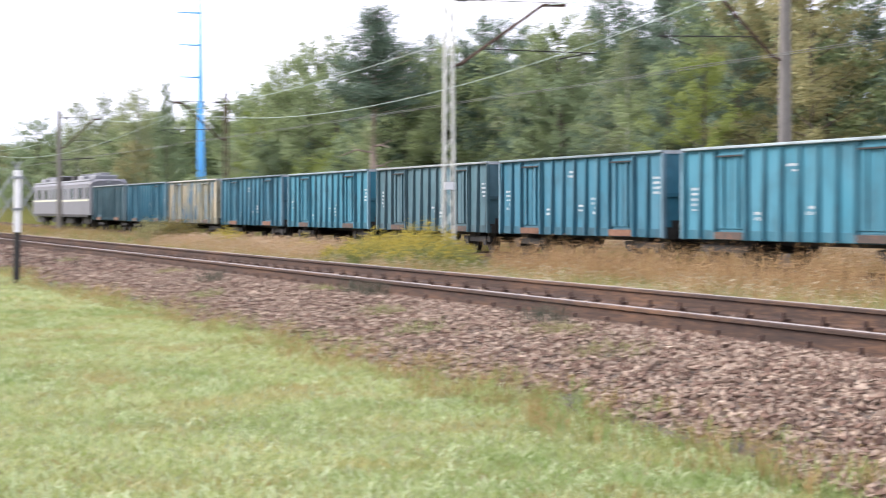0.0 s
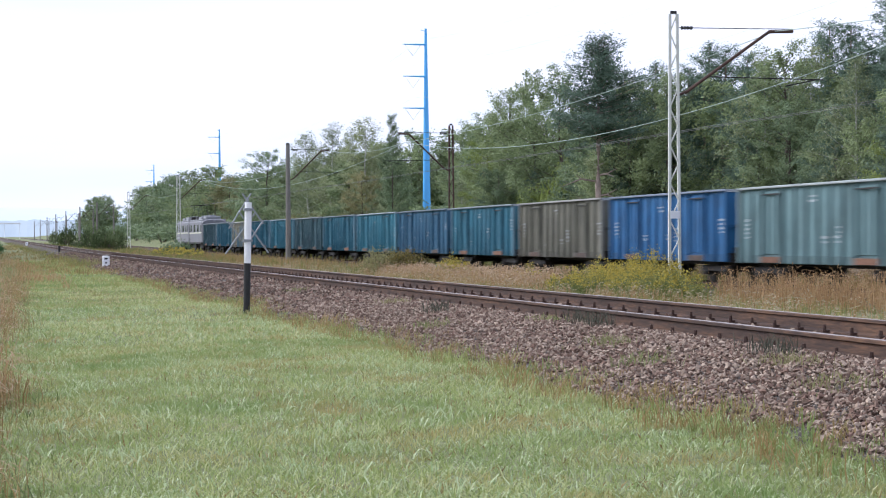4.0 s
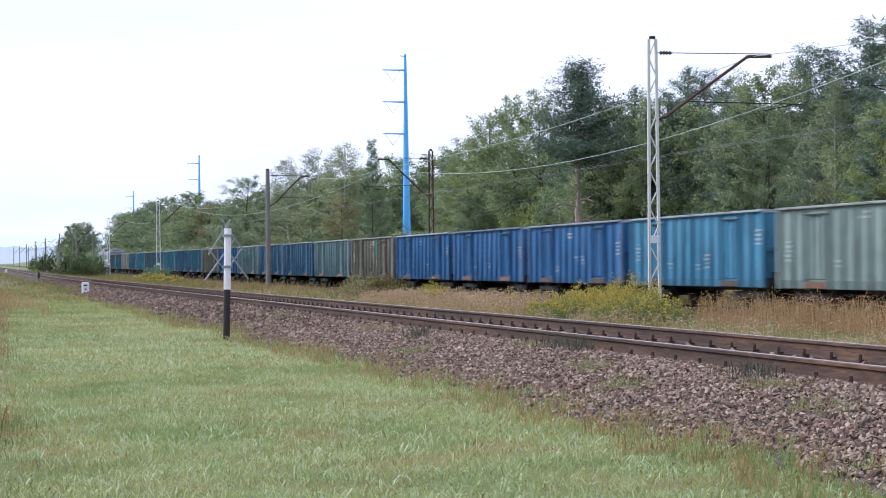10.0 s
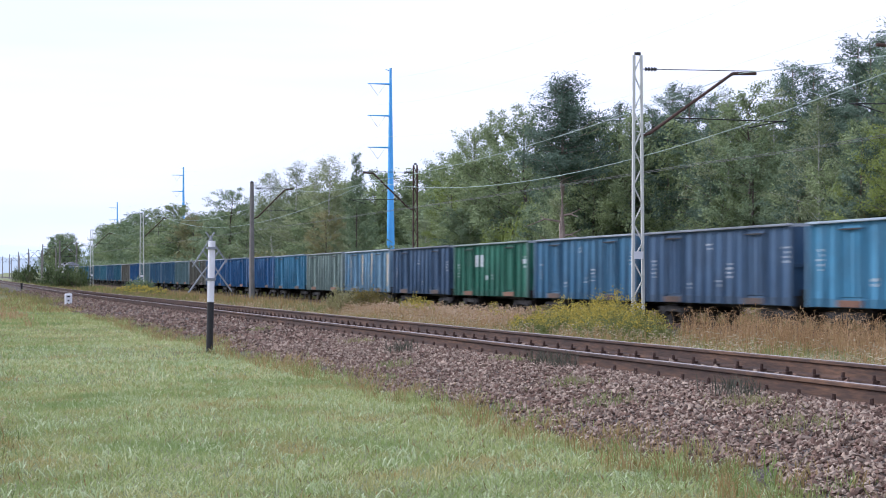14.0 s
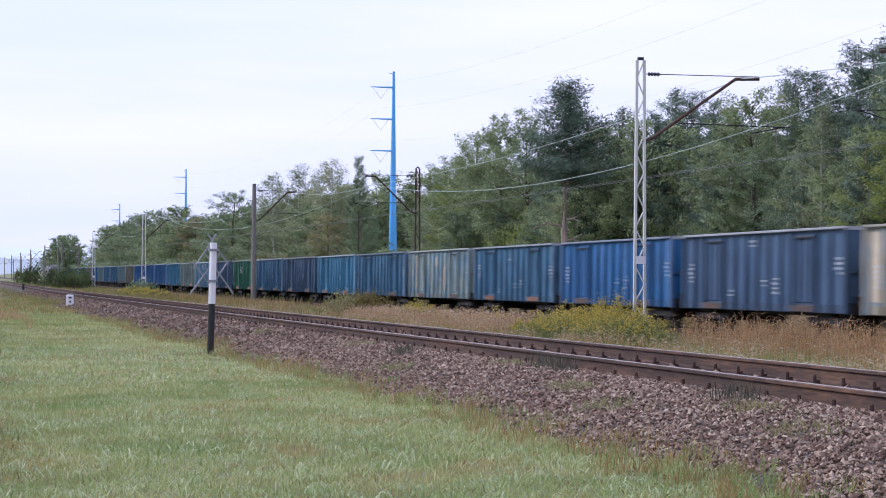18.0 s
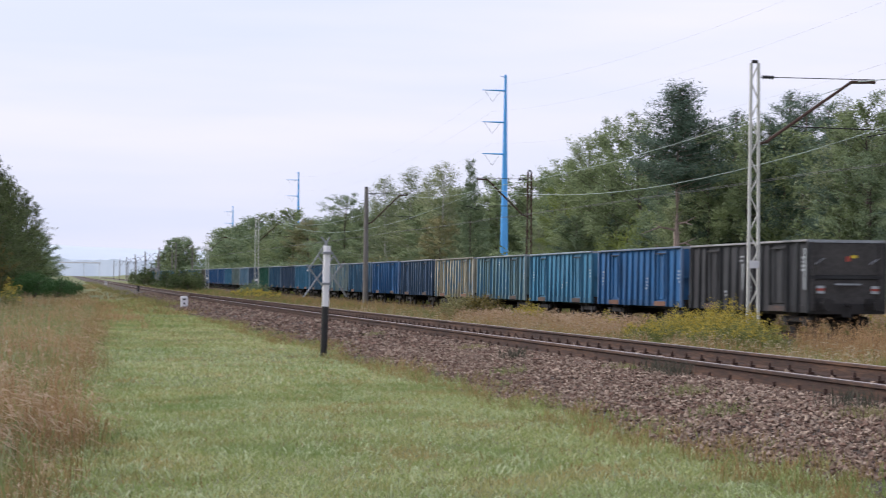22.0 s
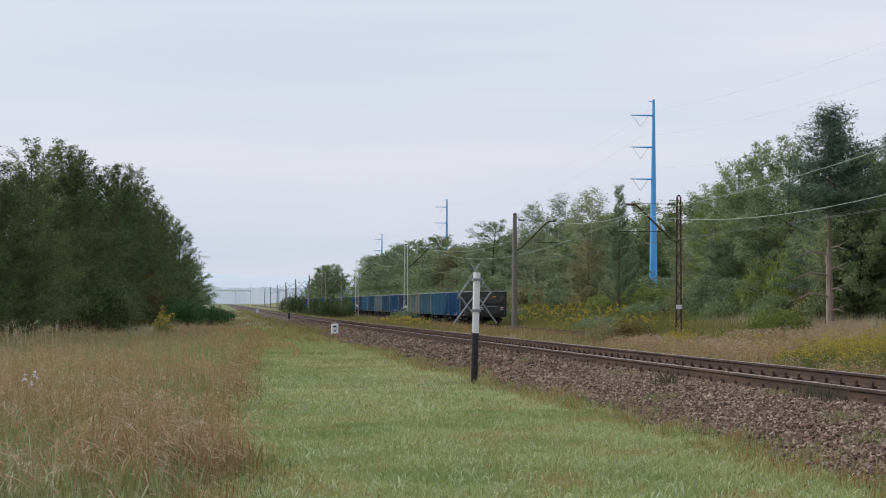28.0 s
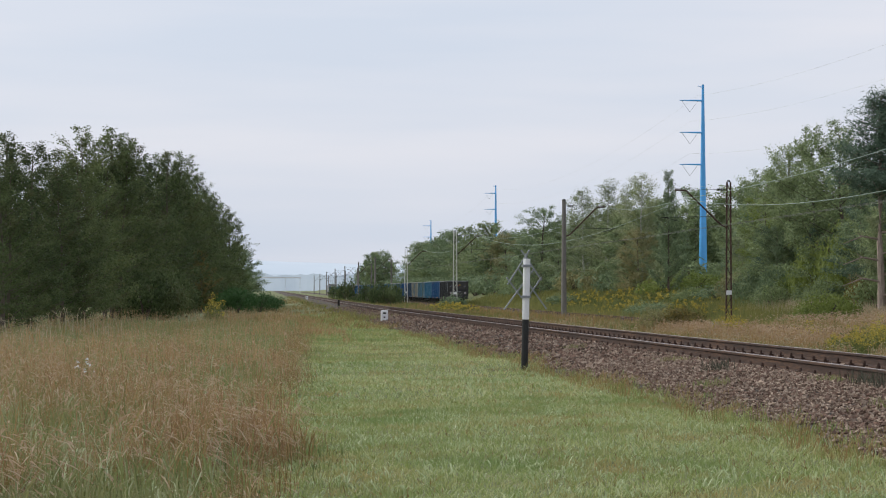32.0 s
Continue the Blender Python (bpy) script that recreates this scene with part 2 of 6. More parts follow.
M_GRASS = leafy("lawn_blades", [(0.05, (0.154, 0.199, 0.056)), (0.3, (0.252, 0.307, 0.098)), (0.6, (0.353, 0.399, 0.151)), (0.88, (0.544, 0.549, 0.301)), (1.0, (0.595, 0.476, 0.252))], 0.45, 0.35, (1.1, (0.385, 0.287, 0.123), 0.50, 0.70), 0.25, (0.42, (0.190, 0.270, 0.085), 0.45, 0.62))
M_STRAW = leafy("dry_grass", [(0.05, (0.157, 0.108, 0.041)), (0.35, (0.269, 0.180, 0.075)), (0.65, (0.373, 0.263, 0.121)), (0.85, (0.217, 0.184, 0.063)), (1.0, (0.150, 0.171, 0.049))], 0.7, 0.35, (0.5, (0.150, 0.139, 0.049), 0.54, 0.68))
M_REDSTRAW = leafy("reddish_dry_grass", [(0.05, (0.221, 0.128, 0.061)), (0.4, (0.342, 0.212, 0.104)), (0.75, (0.444, 0.305, 0.167)), (1.0, (0.259, 0.221, 0.088))], 0.7, 0.35)
M_PALESTRAW = leafy("bleached_grass", [(0.05, (0.30, 0.25, 0.16)), (0.5, (0.44, 0.37, 0.25)), (1.0, (0.58, 0.51, 0.38))], 0.7, 0.35)
M_STRAWGREEN = leafy("green_stems", [(0.05, (0.100, 0.140, 0.048)), (0.5, (0.182, 0.216, 0.079)), (0.85, (0.269, 0.281, 0.116)), (1.0, (0.374, 0.410, 0.253))], 0.6, 0.35, (0.4, (0.293, 0.234, 0.116), 0.5, 0.7))
M_YELLOWGREEN = leafy("yellow_green_weeds", [(0.05, (0.13, 0.15, 0.045)), (0.5, (0.22, 0.215, 0.07)), (1.0, (0.32, 0.28, 0.10))], 0.7, 0.35, (0.2, (0.13, 0.165, 0.06), 0.48, 0.62))
M_DUSTWEED = leafy("dusty_weeds", [(0.05, (0.050, 0.052, 0.040)), (0.5, (0.085, 0.088, 0.062)), (1.0, (0.130, 0.130, 0.090))], 0.8, 0.25)
M_GOLDENLEAF = leafy("goldenrod_leaves", [(0.05, (0.090, 0.115, 0.040)), (0.5, (0.160, 0.180, 0.062)), (1.0, (0.250, 0.250, 0.090))], 0.7, 0.35)
M_GOLDEN = leafy("goldenrod_heads", [(0.05, (0.302, 0.242, 0.049)), (0.5, (0.441, 0.351, 0.065)), (1.0, (0.551, 0.450, 0.107))], 0.7, 0.35)
M_BALLASTSTONE = leafy("broken_stone", [(0.0, (0.033, 0.026, 0.020)), (0.2, (0.086, 0.060, 0.045)), (0.45, (0.181, 0.114, 0.085)), (0.62, (0.237, 0.180, 0.137)), (0.8, (0.375, 0.294, 0.224)), (0.92, (0.243, 0.129, 0.085)), (1.0, (0.680, 0.588, 0.467))], 0.9, 0.0)
M_STRAWHEAD = leafy("grass_heads", [(0.05, (0.275, 0.172, 0.094)), (0.5, (0.395, 0.275, 0.172)), (1.0, (0.533, 0.430, 0.309))], 0.8, 0.4)
M_PALELEAF = leafy("silvery_leaves", [(0.05, (0.12, 0.17, 0.10)), (0.6, (0.28, 0.34, 0.26)), (1.0, (0.42, 0.47, 0.40))], 0.6, 0.3)
M_PALEGRASS = leafy("pale_green_grass", [(0.05, (0.253, 0.338, 0.139)), (0.5, (0.422, 0.485, 0.260)), (1.0, (0.655, 0.697, 0.485))], 0.4, 0.35)
M_CREAM = plain("old_cream_paint", (0.42, 0.36, 0.26), 0.7, 0, 0.3, 2.5)
M_TEALPAINT = plain("teal_paint_patch", (0.02, 0.22, 0.17), 0.6, 0, 0.2, 2.5)

# ---------------------------------------------------------------- mesh helpers
def mesh_from(name, verts, faces):
    me = bpy.data.meshes.new(name)
    me.from_pydata([tuple(v) for v in verts], [], [tuple(f) for f in faces])
    return me


def fast_mesh(name, verts, sides):
    """Many separate flat pieces: verts (n, sides, 3), one face each."""
    v = np.asarray(verts, dtype=np.float32).reshape(-1, 3)
    n = len(v) // sides
    me = bpy.data.meshes.new(name)
    me.vertices.add(len(v))
    me.vertices.foreach_set("co", v.ravel())
    me.loops.add(len(v))
    me.loops.foreach_set("vertex_index", np.arange(len(v), dtype=np.int32))
    me.polygons.add(n)
    me.polygons.foreach_set("loop_start", np.arange(0, len(v), sides, dtype=np.int32))
    me.update(calc_edges=True)
    return me


def solid_mesh(name, verts, tris):
    v = np.asarray(verts, dtype=np.float32).reshape(-1, 3)
    f = np.asarray(tris, dtype=np.int32).reshape(-1, 3)
    me = bpy.data.meshes.new(name)
    me.vertices.add(len(v))
    me.vertices.foreach_set("co", v.ravel())
    me.loops.add(f.size)
    me.loops.foreach_set("vertex_index", f.ravel())
    me.polygons.add(len(f))
    me.polygons.foreach_set("loop_start", np.arange(0, f.size, 3, dtype=np.int32))
    me.polygons.foreach_set("use_smooth", np.zeros(len(f), dtype=bool))
    me.update(calc_edges=True)
    return me


def thing(name, me, mat, label="", category="", group="", kind="", m=None):
    if mat and not me.materials:
        me.materials.append(mat)
    ob = new(name, me)
    if m is not None:
        ob.matrix_world = m
    return tagged(ob, label, category, group, kind)


def root(name, label, category, group="", m=None, kind=""):
    ob = new(name)
    ob.empty_display_size = 0.2
    if m is not None:
        ob.matrix_world = m
    return tagged(ob, label, category, group, kind)


def part(name, bm, material, parent, label=""):
    me = bpy.data.meshes.new(name)
    bm.to_mesh(me)
    bm.free()
    me.materials.append(material)
    ob = new(name, me)
    ob.parent = parent
    return tagged(ob, label)


def share(name, me, parent, m, label=""):
    ob = new(name, me)
    ob.parent = parent
    ob.matrix_basis = m
    return tagged(ob, label)


def box(bm, x0, x1, y0, y1, z0, z1, bevel=0.0):
    r = bmesh.ops.create_cube(bm, size=1.0, matrix=Matrix.LocRotScale(((x0 + x1) / 2, (y0 + y1) / 2, (z0 + z1) / 2), None, (x1 - x0, y1 - y0, z1 - z0)))
    if bevel:
        es = list({e for v in r["verts"] for e in v.link_edges})
        bmesh.ops.bevel(bm, geom=es, offset=bevel, segments=1, affect="EDGES")
    return bm


def bar(bm, a, b, wide, deep=None, sides=4):
    """A straight bar from a to b."""
    a, b = Vector(a), Vector(b)
    d = b - a
    m = Matrix.Translation((a + b) / 2) @ d.to_track_quat("Z", "Y").to_matrix().to_4x4()
    if sides == 4:
        bmesh.ops.create_cube(bm, size=1.0, matrix=m @ Matrix.Diagonal((wide, deep or wide, d.length, 1)))
    else:
        bmesh.ops.create_cone(bm, cap_ends=True, segments=sides, radius1=wide / 2, radius2=(deep or wide) / 2, depth=d.length, matrix=m)
    return bm


def tube(bm, pts, radii, sides=6):
    """A bent, tapering tube through the points."""
    rings = []
    for k, p in enumerate(pts):
        p = Vector(p)
        d = Vector(pts[min(k + 1, len(pts) - 1)]) - Vector(pts[max(k - 1, 0)])
        q = d.to_track_quat("Z", "Y")
        rings.append([bm.verts.new(p + q @ Vector((radii[k] * math.cos(a), radii[k] * math.sin(a), 0))) for a in (2 * math.pi * i / sides for i in range(sides))])
    for r0, r1 in zip(rings, rings[1:]):
        for i in range(sides):
            bm.faces.new((r0[i], r0[(i + 1) % sides], r1[(i + 1) % sides], r1[i]))
    bm.faces.new(rings[0][::-1])
    bm.faces.new(rings[-1])
    return bm


# ---------------------------------------------------------------- lie of the land
X_NEAR, X_TRAIN = 7.05, 25.45          # centre lines of the two tracks
Z_NEAR, Z_TRAIN = 0.40, -0.42          # heads of their rails


def rise(y):
    d = (y - 120.0) / 40.0
    return 0.0034 * 40.0 * math.log1p(math.exp(d)) if d < 30 else 0.0034 * (y - 120.0)


def smooth(a, b, v):
    t = min(1, max(0, (v - a) / (b - a)))
    return t * t * (3 - 2 * t)


def land(x, y):
    z = 0.0
    z -= 0.75 * smooth(9.0, 13.5, x)
    z += (0.9 + 0.011 * min(120.0, max(0.0, y - 130.0))) * smooth(29.5, 42.0, x) + 0.02 * max(0, min(x, 140) - 42)
    z += 0.05 * smooth(-3.0, -9.0, x)
    z += 0.07 * noise.noise((x * 0.22, y * 0.22, 0)) + 0.02 * noise.noise((x * 1.3, y * 1.3, 4))
    return z + rise(y)


def steps(stops):
    out = []
    for a, b, n in stops:
        out += list(np.linspace(a, b, n, endpoint=False))
    return out + [stops[-1][1]]


def build_ground():
    xs = steps([(-2500, -200, 6), (-200, -30, 14), (-30, 0, 30), (0, 14, 40), (14, 46, 46), (46, 160, 16), (160, 2500, 8)])
    ys = steps([(-400, -20, 6), (-20, 60, 100), (60, 160, 70), (160, 400, 50), (400, 1200, 24), (1200, 3600, 8)])
    verts = [(x, y, land(x, y) if y < 1600 else rise(y)) for y in ys for x in xs]
    w = len(xs)
    faces = [(j * w + i, j * w + i + 1, (j + 1) * w + i + 1, (j + 1) * w + i) for j in range(len(ys) - 1) for i in range(w - 1)]
    me = mesh_from("ground", verts, faces)
    for p in me.polygons:
        p.use_smooth = True
    thing("ground", me, M_GROUND, "uneven meadow ground with grass and weeds", "ground", kind="structure")


def sweep(profile, ys, x0, name):
    """A strip with the given cross-section (x, z) along the line."""
    verts, faces, n = [], [], len(profile)
    for y in ys:
        r = rise(y)
        verts += [(x0 + px, y, pz + r) for px, pz in profile]
    for k in range(len(ys) - 1):
        for i in range(n - 1):
            faces.append((k * n + i, k * n + i + 1, (k + 1) * n + i + 1, (k + 1) * n + i))
    return mesh_from(name, verts, faces)


LINE = steps([(-40, 130, 34), (130, 400, 30), (400, 1500, 22)])


def rail_profile(z, side):
    pts = [(-0.075, -0.16), (-0.075, -0.145), (-0.015, -0.125), (-0.012, -0.04), (-0.036, -0.03), (-0.036, -0.008), (-0.028, 0.0), (0.028, 0.0), (0.036, -0.008), (0.036, -0.03), (0.012, -0.04), (0.015, -0.125), (0.075, -0.145), (0.075, -0.16)]
    return [(px + side * 0.7525, z + pz) for px, pz in pts]


def build_track(x0, z, label, first, last):
    track = root("railway_track", label, "railway track", kind="structure")
    for side in (-1, 1):
        me = sweep(rail_profile(z, side), LINE, x0, "rail")
        me.materials.append(M_RAIL)
        me.materials.append(M_RAILTOP)
        for p in me.polygons:
            if p.normal.z > 0.9 and p.center.z > z - 0.01 + rise(p.center.y) - 0.004:
                p.material_index = 1
        share("rail", me, track, Matrix.Identity(4))
    bm = box(bmesh.new(), -1.3, 1.3, -0.13, 0.13, -0.16, 0.0, 0.015)
    sleeper = bpy.data.meshes.new("sleeper")
    bm.to_mesh(sleeper)
    bm.free()
    sleeper.materials.append(M_SLEEPER)
    bm = bmesh.new()
    for s in (-1, 1):
        box(bm, s * 0.10 - 0.035, s * 0.10 + 0.035, -0.04, 0.04, 0.0, 0.03)
        bmesh.ops.create_cone(bm, cap_ends=True, segments=6, radius1=0.02, radius2=0.016, depth=0.05, matrix=Matrix.Translation((s * 0.105, 0, 0.052)))
    box(bm, -0.17, 0.17, -0.075, 0.075, -0.012, 0.006)
    chair = bpy.data.meshes.new("rail_fastening")
    bm.to_mesh(chair)
    bm.free()
    chair.materials.append(M_RUST)
    y = first
    while y < last:
        zz = z - 0.165 + rise(y)
        s = share("sleeper", sleeper, track, pose(x0, y, zz))
        for side in (-1, 1):
            share("rail_fastening", chair, s, pose(side * 0.7525, 0, 0.006))
        y += 0.62
    return track


def build_beds():
    ys = steps([(-40, 130, 120), (130, 1500, 60)])
    prof = [(-3.1, 0.02 - 0.3), (-2.75, 0.03), (-1.75, 0.215), (-1.4, 0.25), (-0.95, 0.25), (-0.6, 0.215), (0.6, 0.215), (1.45, 0.245), (1.75, 0.2), (3.2, -0.45), (3.6, -0.9)]
    me = sweep(prof, ys, X_NEAR, "ballast_bank")
    thing("ballast_bank", me, M_BALLAST, "sloping bank of broken reddish-grey ballast under the rails", "ballast", kind="structure")
    prof = [(-2.9, -1.0), (-2.4, -0.74), (-1.6, Z_TRAIN - 0.2), (1.6, Z_TRAIN - 0.2), (2.4, -0.74), (3.0, -1.0)]
    me = sweep(prof, ys, X_TRAIN, "ballast_bank")
    thing("ballast_bank", me, M_DARKBED, "oily dark ballast bed half hidden in weeds", "ballast", kind="structure")


def build_hills():
    verts, faces = [], []
    n = 160
    for i in range(n + 1):
        x = -2600 + 5200 * i / n
        h = 71 + 12 * noise.noise((x * 0.0016, 0, 7)) + 5 * noise.noise((x * 0.007, 3, 1)) - 14 * smooth(600, -1800, -x)
        verts += [(x, 3500, -20), (x, 3500 + 120, h * 0.6), (x, 3900, h)]
    for i in range(n):
        for k in range(2):
            a = i * 3 + k
            faces.append((a, a + 3, a + 4, a + 1))
    m, nd, l, b = shader("hazy_hill_glow", 1.0)
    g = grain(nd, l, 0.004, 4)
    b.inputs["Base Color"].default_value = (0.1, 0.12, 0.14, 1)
    # haze over the hills is put in as a pale blue emission
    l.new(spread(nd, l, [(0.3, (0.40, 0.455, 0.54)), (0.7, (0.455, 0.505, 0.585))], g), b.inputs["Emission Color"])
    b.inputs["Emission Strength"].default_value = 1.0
    thing("backdrop", mesh_from("backdrop", verts, faces), m, "wooded hills, morning mist painted in as a pale blue glow", "hills", kind="structure")


def build_treeline():
    verts, faces = [], []
    n = 240
    for i in range(n + 1):
        x = -700 + 1600 * i / n
        h = 24.0 + 9.0 * noise.noise((x * 0.022, 0, 2)) + 4.0 * noise.noise((x * 0.09, 5, 2))
        verts += [(x, 2100, 2), (x, 2106, h)]
    faces = [(2 * i, 2 * i + 2, 2 * i + 3, 2 * i + 1) for i in range(n)]
    m, nd, l, b = shader("mist_glow_trees", 1.0)
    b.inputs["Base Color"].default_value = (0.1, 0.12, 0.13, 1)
    # the treeline emits blue-grey to stand in for mist in front of it
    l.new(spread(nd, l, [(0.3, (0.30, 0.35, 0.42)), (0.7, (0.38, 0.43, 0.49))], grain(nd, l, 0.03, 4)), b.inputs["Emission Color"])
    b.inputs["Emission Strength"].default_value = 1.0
    thing("backdrop", mesh_from("backdrop", verts, faces), m, "far row of trees, mist painted in as a blue-grey glow", "trees", kind="structure")


build_ground()
build_treeline()
build_beds()
build_hills()

# ---------------------------------------------------------------- the goods train
PITCH = 14.04


def paint_material():
    """Worn paint in the object's own colour, with faded ribs of dust, scratches and rust towards a noise of its own."""
    m, n, l, b = shader("worn_wagon_paint", 0.62)
    o = n.new("ShaderNodeObjectInfo")
    streak = grain(n, l, 1.1, 5, (1.2, 1.2, 0.25), 0.65, o.outputs["Random"])
    fine = grain(n, l, 9.0, 4, (1, 1, 0.35), 0.7, o.outputs["Random"])
    patch = grain(n, l, 0.8, 3, None, 0.6, o.outputs["Random"])
    # remnants of an older blue coat, as far as the object's alpha says
    band = grain(n, l, 1.0, 3, (1.0, 1.6, 0.35), 0.7, o.outputs["Random"])
    a = n.new("ShaderNodeMath")
    a.operation = "MULTIPLY"
    l.new(spread(n, l, [(0.45, (0, 0, 0)), (0.56, (1, 1, 1))], band), a.inputs[0])
    l.new(o.outputs["Alpha"], a.inputs[1])
    col = blend(n, l, a.outputs[0], o.outputs["Color"], (0.048, 0.155, 0.255))
    pale = blend(n, l, 0.12, col, (0.30, 0.34, 0.34), "ADD")
    deep = blend(n, l, 0.6, col, (0.02, 0.022, 0.024))
    dust = blend(n, l, spread(n, l, [(0.42, (0, 0, 0)), (0.68, (0.75, 0.75, 0.75))], streak), col, pale)
    dark = blend(n, l, spread(n, l, [(0.46, (0, 0, 0)), (0.72, (0.7, 0.7, 0.7))], patch), dust, deep)
    rust = blend(n, l, spread(n, l, [(0.66, (0, 0, 0)), (0.74, (0.8, 0.8, 0.8))], fine), dark, (0.11, 0.06, 0.04))
    l.new(rust, b.inputs["Base Color"])
    relief(n, l, b, fine, 0.15, 0.004)
    return m


M_PAINT = paint_material()
M_SOLE = mottled("rusty_sole_bar", [(0.3, (0.03, 0.028, 0.028)), (0.5, (0.07, 0.055, 0.048)), (0.65, (0.15, 0.08, 0.05)), (0.8, (0.22, 0.14, 0.10))], 1.2, 0.8, 0.1, 0.3, 0.004)
M_FLAP = mottled("rust_red_flap", [(0.3, (0.055, 0.036, 0.030)), (0.5, (0.15, 0.078, 0.05)), (0.75, (0.24, 0.135, 0.09))], 1.6, 0.85, 0.1, 0.3, 0.004)
M_MARK = plain("faded_lettering", (0.40, 0.43, 0.44), 0.7, 0, 0.15, 6)
M_RIM = plain("dusty_rim", (0.30, 0.32, 0.34), 0.6, 0.1, 0.25, 2)
M_TYRE = plain("greasy_wheel_steel", (0.03, 0.027, 0.025), 0.55, 0.5, 0.3, 6)
BOX_L, BOX_W, FLOOR, TOP = 12.80, 2.80, 1.02, 3.19
Y_A, Y_B = -BOX_L / 2, BOX_L / 2


def wagon():
    """An open box wagon that stands along y with its centre at the origin and the heads of the rails at z = 0."""
    w = root("open_wagon", "weathered steel open box wagon", "freight wagon", "wagons of the goods train")
    t, hw = 0.05, BOX_W / 2
    for x in (-hw + 0.12, hw - 0.12 - t):
        part("side_panel", box(bmesh.new(), x, x + t, Y_A + 0.05, Y_B - 0.05, FLOOR - 0.04, TOP - 0.06), M_PAINT, w)
    for y in (Y_A + 0.06, Y_B - 0.06):
        part("end_wall", box(bmesh.new(), -hw + 0.11, hw - 0.11, y - 0.03, y + 0.03, FLOOR - 0.2, TOP - 0.06), M_PAINT, w)
    part("floor", box(bmesh.new(), -hw + 0.19, hw - 0.19, Y_A + 0.05, Y_B - 0.05, FLOOR - 0.12, FLOOR), M_SOLE, w)
    for s in (-1, 1):
        part("rim", box(bmesh.new(), s * (hw - 0.05) - 0.06, s * (hw - 0.05) + 0.06, Y_A, Y_B, TOP - 0.075, TOP, 0.015), M_PAINT, w)
        part("sole_bar", box(bmesh.new(), s * (hw - 0.15) - 0.05, s * (hw - 0.15) + 0.05, Y_A, Y_B, FLOOR - 0.27, FLOOR - 0.02, 0.01), M_PAINT, w)
    for y in (Y_A, Y_B):
        part("end_rim", box(bmesh.new(), -hw + 0.07, hw - 0.07, y - 0.01, y + 0.1 if y < 0 else y + 0.01, TOP - 0.1, TOP - 0.003) if y < 0 else box(bmesh.new(), -hw + 0.07, hw - 0.07, y - 0.1, y, TOP - 0.1, TOP - 0.003), M_RIM, w)
    # pressed ribs, tapering to the top
    bm = bmesh.new()
    prof = [(0.0, 0.075), (0.135, 0.05), (0.135, -0.05), (0.0, -0.075)]
    lo = [bm.verts.new((-px, py, FLOOR - 0.26)) for px, py in prof]
    hi = [bm.verts.new((-px * 0.55, py * 0.9, TOP - 0.11)) for px, py in prof]
    for i in range(3):
        bm.faces.new((lo[i], hi[i], hi[i + 1], lo[i + 1]))
    bm.faces.new(lo)
    bmesh.ops.recalc_face_normals(bm, faces=bm.faces)
    rib = bpy.data.meshes.new("rib")
    bm.to_mesh(rib)
    bm.free()
    rib.materials.append(M_PAINT)
    bays = [-6.3, -5.35, -4.45, -2.7, -1.8, -0.9, 0.0, 0.9, 1.8, 2.7, 4.45, 5.35, 6.3]
    for s in (-1, 1):
        for y in bays:
            share("rib", rib, w, Matrix.Translation((s * (hw - 0.12), y, 0)) @ Matrix.Rotation(0 if s < 0 else math.pi, 4, "Z"))
    # two doors a side, each of two leaves between posts
    def piece(name, *size):
        bm = box(bmesh.new(), *size)
        me = bpy.data.meshes.new(name)
        bm.to_mesh(me)
        bm.free()
        me.materials.append(M_PAINT)
        return me
    leaf = piece("door", -0.035, 0.0, -0.385, 0.385, FLOOR + 0.02, TOP - 0.2, 0.01)
    leaf_rib = piece("door_rib", -0.10, -0.035, -0.045, 0.045, FLOOR + 0.05, TOP - 0.24)
    post = piece("door_post", -0.13, 0.0, -0.035, 0.035, FLOOR - 0.26, TOP - 0.12)
    bm = box(bmesh.new(), -0.12, -0.04, -0.72, 0.72, TOP - 0.28, TOP - 0.24)
    latch = bpy.data.meshes.new("latch_bar")
    bm.to_mesh(latch)
    bm.free()
    latch.materials.append(M_DARKSTEEL)
    for s in (-1, 1):
        for y in (-3.575, 3.575):
            at = Matrix.Translation((s * (hw - 0.12), y, 0)) @ Matrix.Rotation(0 if s < 0 else math.pi, 4, "Z")
            for o in (-1, 1):
                d = share("door", leaf, w, at @ Matrix.Translation((0, o * 0.405, 0)))
                share("door_rib", leaf_rib, d, Matrix.Identity(4))
                share("door_post", post, w, at @ Matrix.Translation((0, o * 0.855, 0)))
            share("latch_bar", latch, w, at)
    # bogies, wheels, buffers
    bm = bmesh.new()
    for s in (-1, 1):
        box(bm, s * 1.0 - 0.06, s * 1.0 + 0.06, -1.35, 1.35, 0.42, 0.62, 0.02)
        for y in (-0.9, 0.9):
            box(bm, s * 1.0 - 0.11, s * 1.0 + 0.11, y - 0.16, y + 0.16, 0.3, 0.6, 0.03)
        for y in (-0.15, 0.15):
            bmesh.ops.create_cone(bm, cap_ends=True, segments=8, radius1=0.07, radius2=0.07, depth=0.3, matrix=Matrix.Translation((s * 1.0, y, 0.72)))
    box(bm, -1.0, 1.0, -0.2, 0.2, 0.45, 0.75)
    frame_me = bpy.data.meshes.new("bogie")
    bm.to_mesh(frame_me)
    bm.free()
    frame_me.materials.append(M_DARKSTEEL)
    bm = bmesh.new()
    q = Matrix.Rotation(math.pi / 2, 4, "Y")
